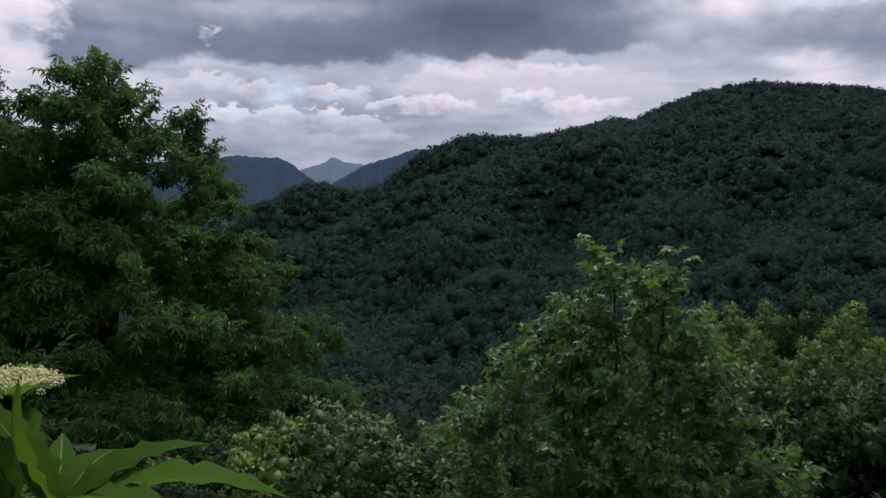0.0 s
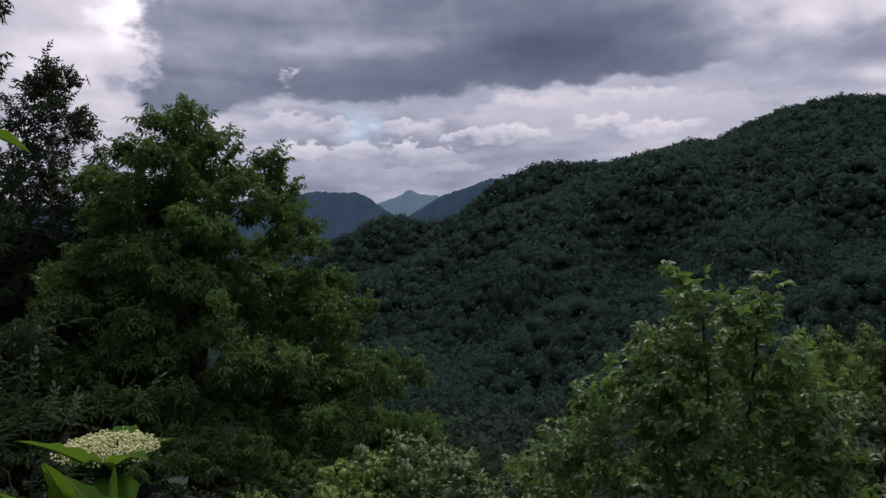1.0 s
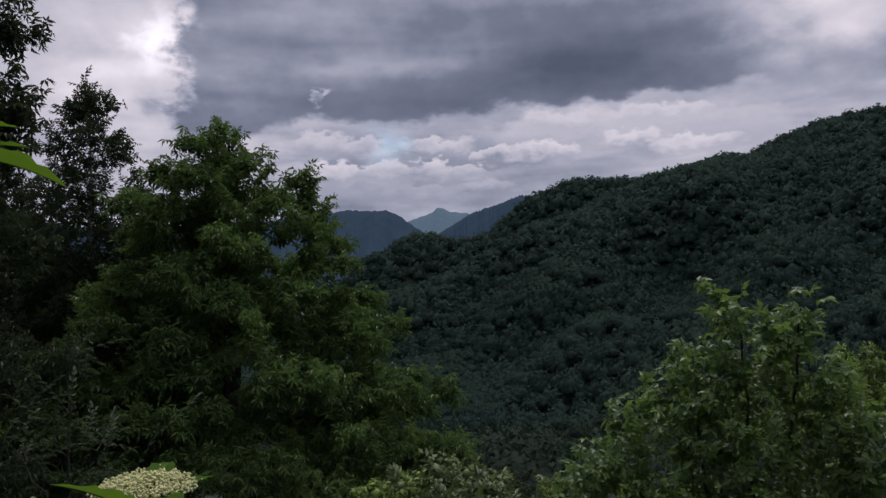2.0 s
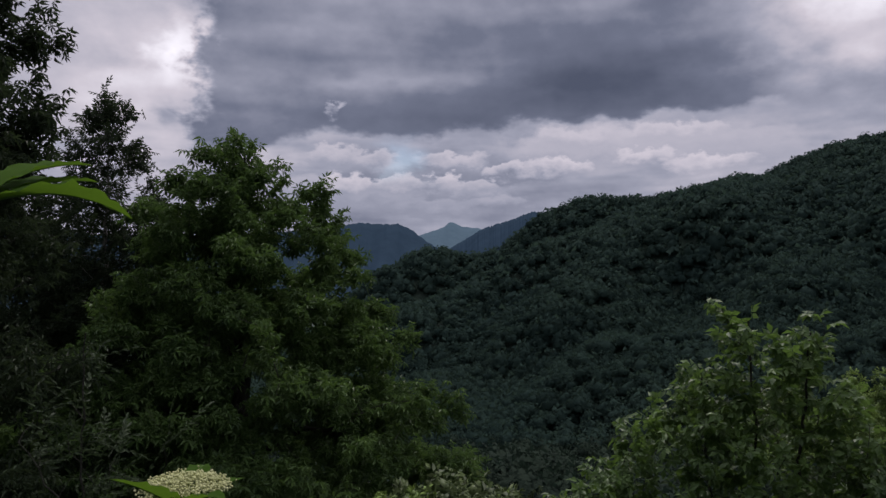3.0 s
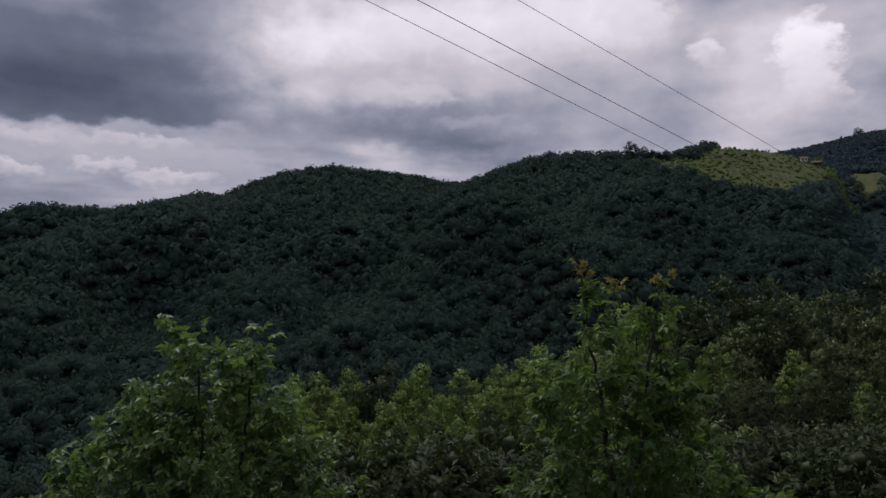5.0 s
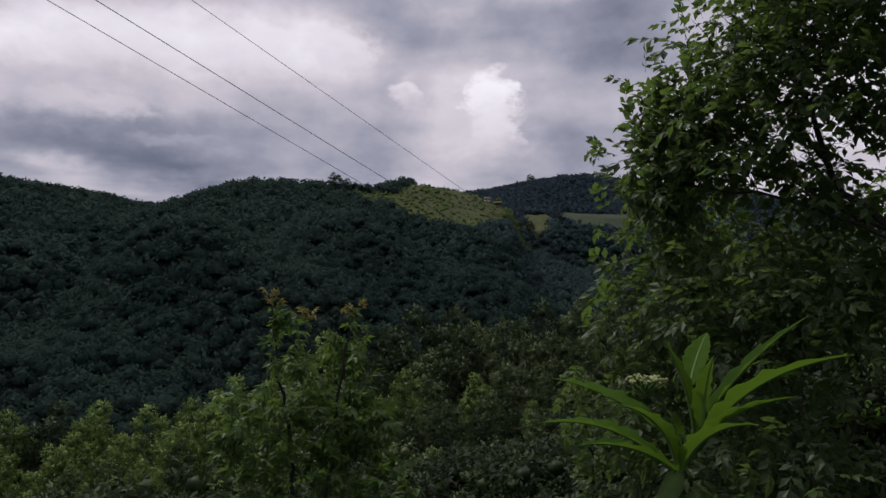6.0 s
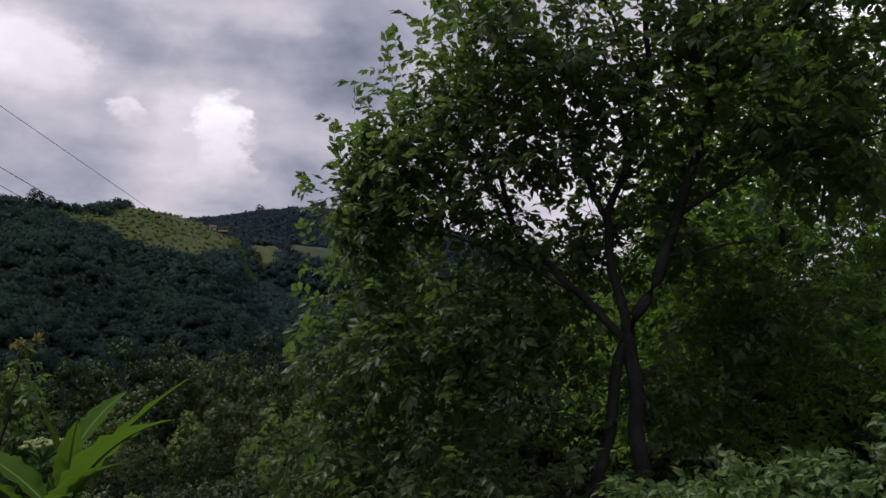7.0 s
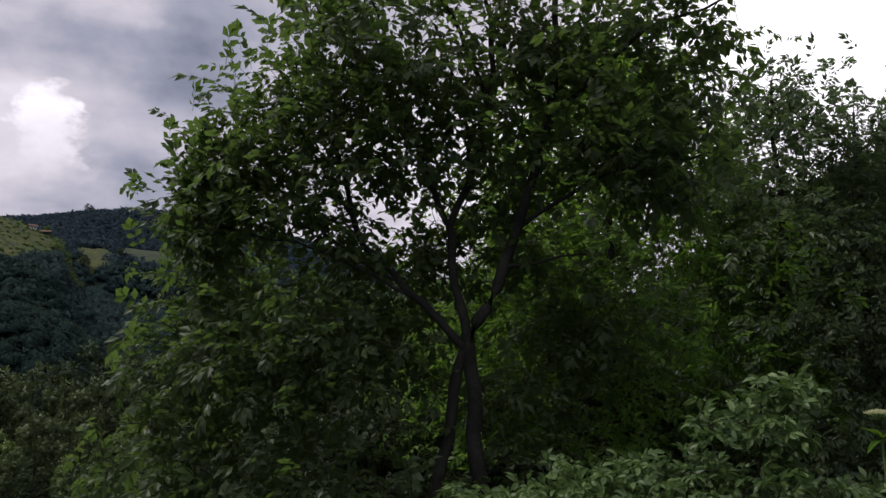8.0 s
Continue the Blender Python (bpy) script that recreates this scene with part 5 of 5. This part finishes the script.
def from_eye(eye, az, el, d):
    """The point at a bearing, a height angle and a distance from a point."""
    p = at(az, d * math.cos(radians(el)))
    return (eye[0] + p.x, eye[1] + p.y, eye[2] + d * math.sin(radians(el)))


def flower_head(centre, radius, parent, rng, count, material, domed=0.25):
    """A flat head of tiny buds on fine stalks."""
    bm = bmesh.new()
    bmesh.ops.create_icosphere(bm, subdivisions=1, radius=1.0)
    V0 = np.array([v.co[:] for v in bm.verts])
    F0 = np.array([[v.index for v in f.verts] for f in bm.faces])
    bm.free()
    c = np.array(centre)
    P, stalks = [], []
    for k in range(count // 12):
        a, q = k * 2.39996, radius * math.sqrt((k + 0.5) / (count / 12))
        hub = c + np.array((q * math.cos(a), q * math.sin(a), -domed * q * q / radius + rng.normal(0, radius * 0.03)))
        stalks.append(tube([c + (0, 0, -radius * 0.9), (c + hub) / 2 + (0, 0, -radius * 0.42), hub - (0, 0, radius * 0.06)], [0.0012, 0.0009, 0.0006], 4))
        for _ in range(12):
            d = rng.normal(0, 1, 3) * (radius * 0.085, radius * 0.085, radius * 0.05)
            P.append(hub + d)
    P = np.array(P)
    M = np.eye(3)[None] * rng.uniform(0.0008, 0.0013, len(P))[:, None, None]
    head = part("flower_head", mesh_from("flower_head", *scatter(V0, F0, M, P), material, True), parent, "flat head of small buds")
    part("flower_stalk", mesh_from("flower_stalk", *join(*stalks), M_STEM, True), head)


def elder(stem, leaves, label, head=None, seed=1):
    """An elder shoot: stem points, leaves as (base, tip, width, arch)."""
    x, y = stem[0][0], stem[0][1]
    z = ground_at(x, y) - 0.02
    ob = thing("elder_plant", label, "plant", "elder plants", (x, y, z))
    o = np.array((x, y, z))
    pts = [np.array((x, y, z))] + [np.array(p) for p in stem]
    part("stem", mesh_from("stem", *tube([p - o for p in pts], np.linspace(0.008, 0.0045, len(pts)), 8), M_STEM, True), ob)
    for b, t, w, a in leaves:
        V, F = blade(np.array(b) - o, np.array(t) - o, w, a)
        one = part("leaf", mesh_from("leaf", V, F, M_ELDER, True), ob)
        rib = V[2::5]
        part("midrib", mesh_from("midrib", *tube(rib, np.linspace(0.0011, 0.0003, len(rib)), 5), M_RIB, True), one, "pale midrib")
    if head:
        flower_head(np.array(head[0]) - o, head[1], ob, np.random.default_rng(seed), head[2], head[3])
    return ob


# shoot with the open flower head
E = (-0.02, 0.057, 1.618)
hub = from_eye(E, 31.0, -16.2, 0.69)
elder([from_eye(E, 32.5, -40, 0.85), from_eye(E, 31.5, -26, 0.73), hub],
      [(hub, from_eye(E, 26.4, -14.0, 0.72), 0.026, 0.006), (hub, from_eye(E, 29.2, -12.9, 0.78), 0.030, 0.012), (hub, from_eye(E, 36.9, -13.0, 0.60), 0.030, 0.004),
       (hub, from_eye(E, 28.6, -15.4, 0.58), 0.026, 0.008), (hub, from_eye(E, 30.0, -19.5, 0.60), 0.034, 0.004), (from_eye(E, 31.4, -24, 0.71), from_eye(E, 35.3, -14.6, 0.60), 0.045, 0.006),
       (from_eye(E, 31.4, -24, 0.71), from_eye(E, 38.5, -16.0, 0.55), 0.04, 0.01), (from_eye(E, 31.4, -24, 0.71), from_eye(E, 37.0, -16.4, 0.62), 0.04, 0.01)],
      "elder shoot with a flat cream flower head and toothed leaves", (from_eye(E, 31.0, -13.6, 0.69), 0.037, 2100, M_FLOWER), 3)

# large spreading leaf beside it
E = (0.0, 0.0, 1.6)
hub = from_eye(E, 27.3, -20.5, 0.50)
elder([from_eye(E, 30, -45, 0.7), from_eye(E, 28.5, -30, 0.56), hub],
      [(hub, from_eye(E, 17.2, -17.0, 0.52), 0.034, 0.010), (hub, from_eye(E, 11.6, -21.0, 0.46), 0.040, 0.014), (hub, from_eye(E, 19.5, -22.0, 0.42), 0.034, 0.010), (hub, from_eye(E, 23.5, -16.8, 0.55), 0.026, 0.008),
       (hub, from_eye(E, 29.6, -11.6, 0.47), 0.030, -0.012), (hub, from_eye(E, 32.5, -12.0, 0.5), 0.036, 0.004), (hub, from_eye(E, 27.0, -15.4, 0.56), 0.02, 0.004)],
      "elder leaf with long toothed leaflets spreading over the slope")

# tall shoot reaching in from the side
E = (-0.03, 0.02, 1.63)
hub = from_eye(E, 44.0, 5.0, 0.52)
elder([from_eye(E, 50, -40, 0.75), from_eye(E, 48, -10, 0.6), hub],
      [(hub, from_eye(E, 32.8, 4.9, 0.60), 0.042, 0.016), (hub, from_eye(E, 35.5, 8.6, 0.62), 0.03, 0.010), (hub, from_eye(E, 35.0, 7.4, 0.64), 0.028, 0.008), (hub, from_eye(E, 46.0, 14.0, 0.6), 0.03, 0.01)],
      "tall elder shoot with long green leaves")

# shoot in front of the walnut
E = (0.250, 0.116, 1.647)
hub = from_eye(E, -70.5, -8.6, 0.46)
elder([from_eye(E, -62, -45, 0.62), from_eye(E, -63.5, -24, 0.49), from_eye(E, -69.8, -11.2, 0.45), hub],
      [(from_eye(E, -69.7, -8.8, 0.46), from_eye(E, -61.1, -4.6, 0.50), 0.021, 0.006),
       (from_eye(E, -69.5, -10.8, 0.45), from_eye(E, -60.0, -7.9, 0.46), 0.020, 0.010),
       (from_eye(E, -69.8, -10.5, 0.44), from_eye(E, -65.7, -6.4, 0.42), 0.020, 0.008),
       (from_eye(E, -71.1, -8.3, 0.45), from_eye(E, -69.2, -1.7, 0.44), 0.0155, 0.003),
       (from_eye(E, -70.9, -5.0, 0.46), from_eye(E, -72.2, -1.2, 0.50), 0.016, 0.003),
       (from_eye(E, -71.7, -7.9, 0.44), from_eye(E, -72.6, -2.8, 0.43), 0.015, 0.002),
       (from_eye(E, -70.6, -9.4, 0.45), from_eye(E, -78.8, -0.0, 0.46), 0.019, 0.006),
       (from_eye(E, -71.4, -9.1, 0.44), from_eye(E, -81.4, -2.6, 0.40), 0.024, 0.010),
       (from_eye(E, -70.5, -10.4, 0.44), from_eye(E, -77.9, -5.5, 0.40), 0.018, 0.008),
       (from_eye(E, -70.1, -11.0, 0.44), from_eye(E, -75.4, -7.5, 0.39), 0.018, 0.008),
       (from_eye(E, -69.8, -11.0, 0.45), from_eye(E, -62.9, -9.4, 0.42), 0.020, 0.006),
       (from_eye(E, -69.9, -9.0, 0.46), from_eye(E, -69.3, -6.7, 0.46), 0.014, 0.002)],
      "elder shoot with bright toothed leaves and a small budding flower head", (from_eye(E, -67.8, -4.4, 0.48), 0.013, 168, M_BUD), 5)

# flowering shoot beside the oval-leaved shrub
E = (0.397, -0.063, 1.66)
hub = from_eye(E, -114.8, -5.6, 3.4)
elder([from_eye(E, -115.1, -16, 3.5), hub],
      [(hub, from_eye(E, -113.5, -4.9, 3.35), 0.028, 0.006), (hub, from_eye(E, -116.1, -5.0, 3.35), 0.028, 0.006), (hub, from_eye(E, -113.9, -6.6, 3.3), 0.03, 0.006), (hub, from_eye(E, -115.6, -6.5, 3.45), 0.028, 0.006),
       (hub, from_eye(E, -114.2, -5.0, 3.3), 0.026, 0.006)],
      "elder shoot with a small white flower head beside the shrub", (from_eye(E, -114.8, -3.8, 3.4), 0.05, 900, M_FLOWER), 7)
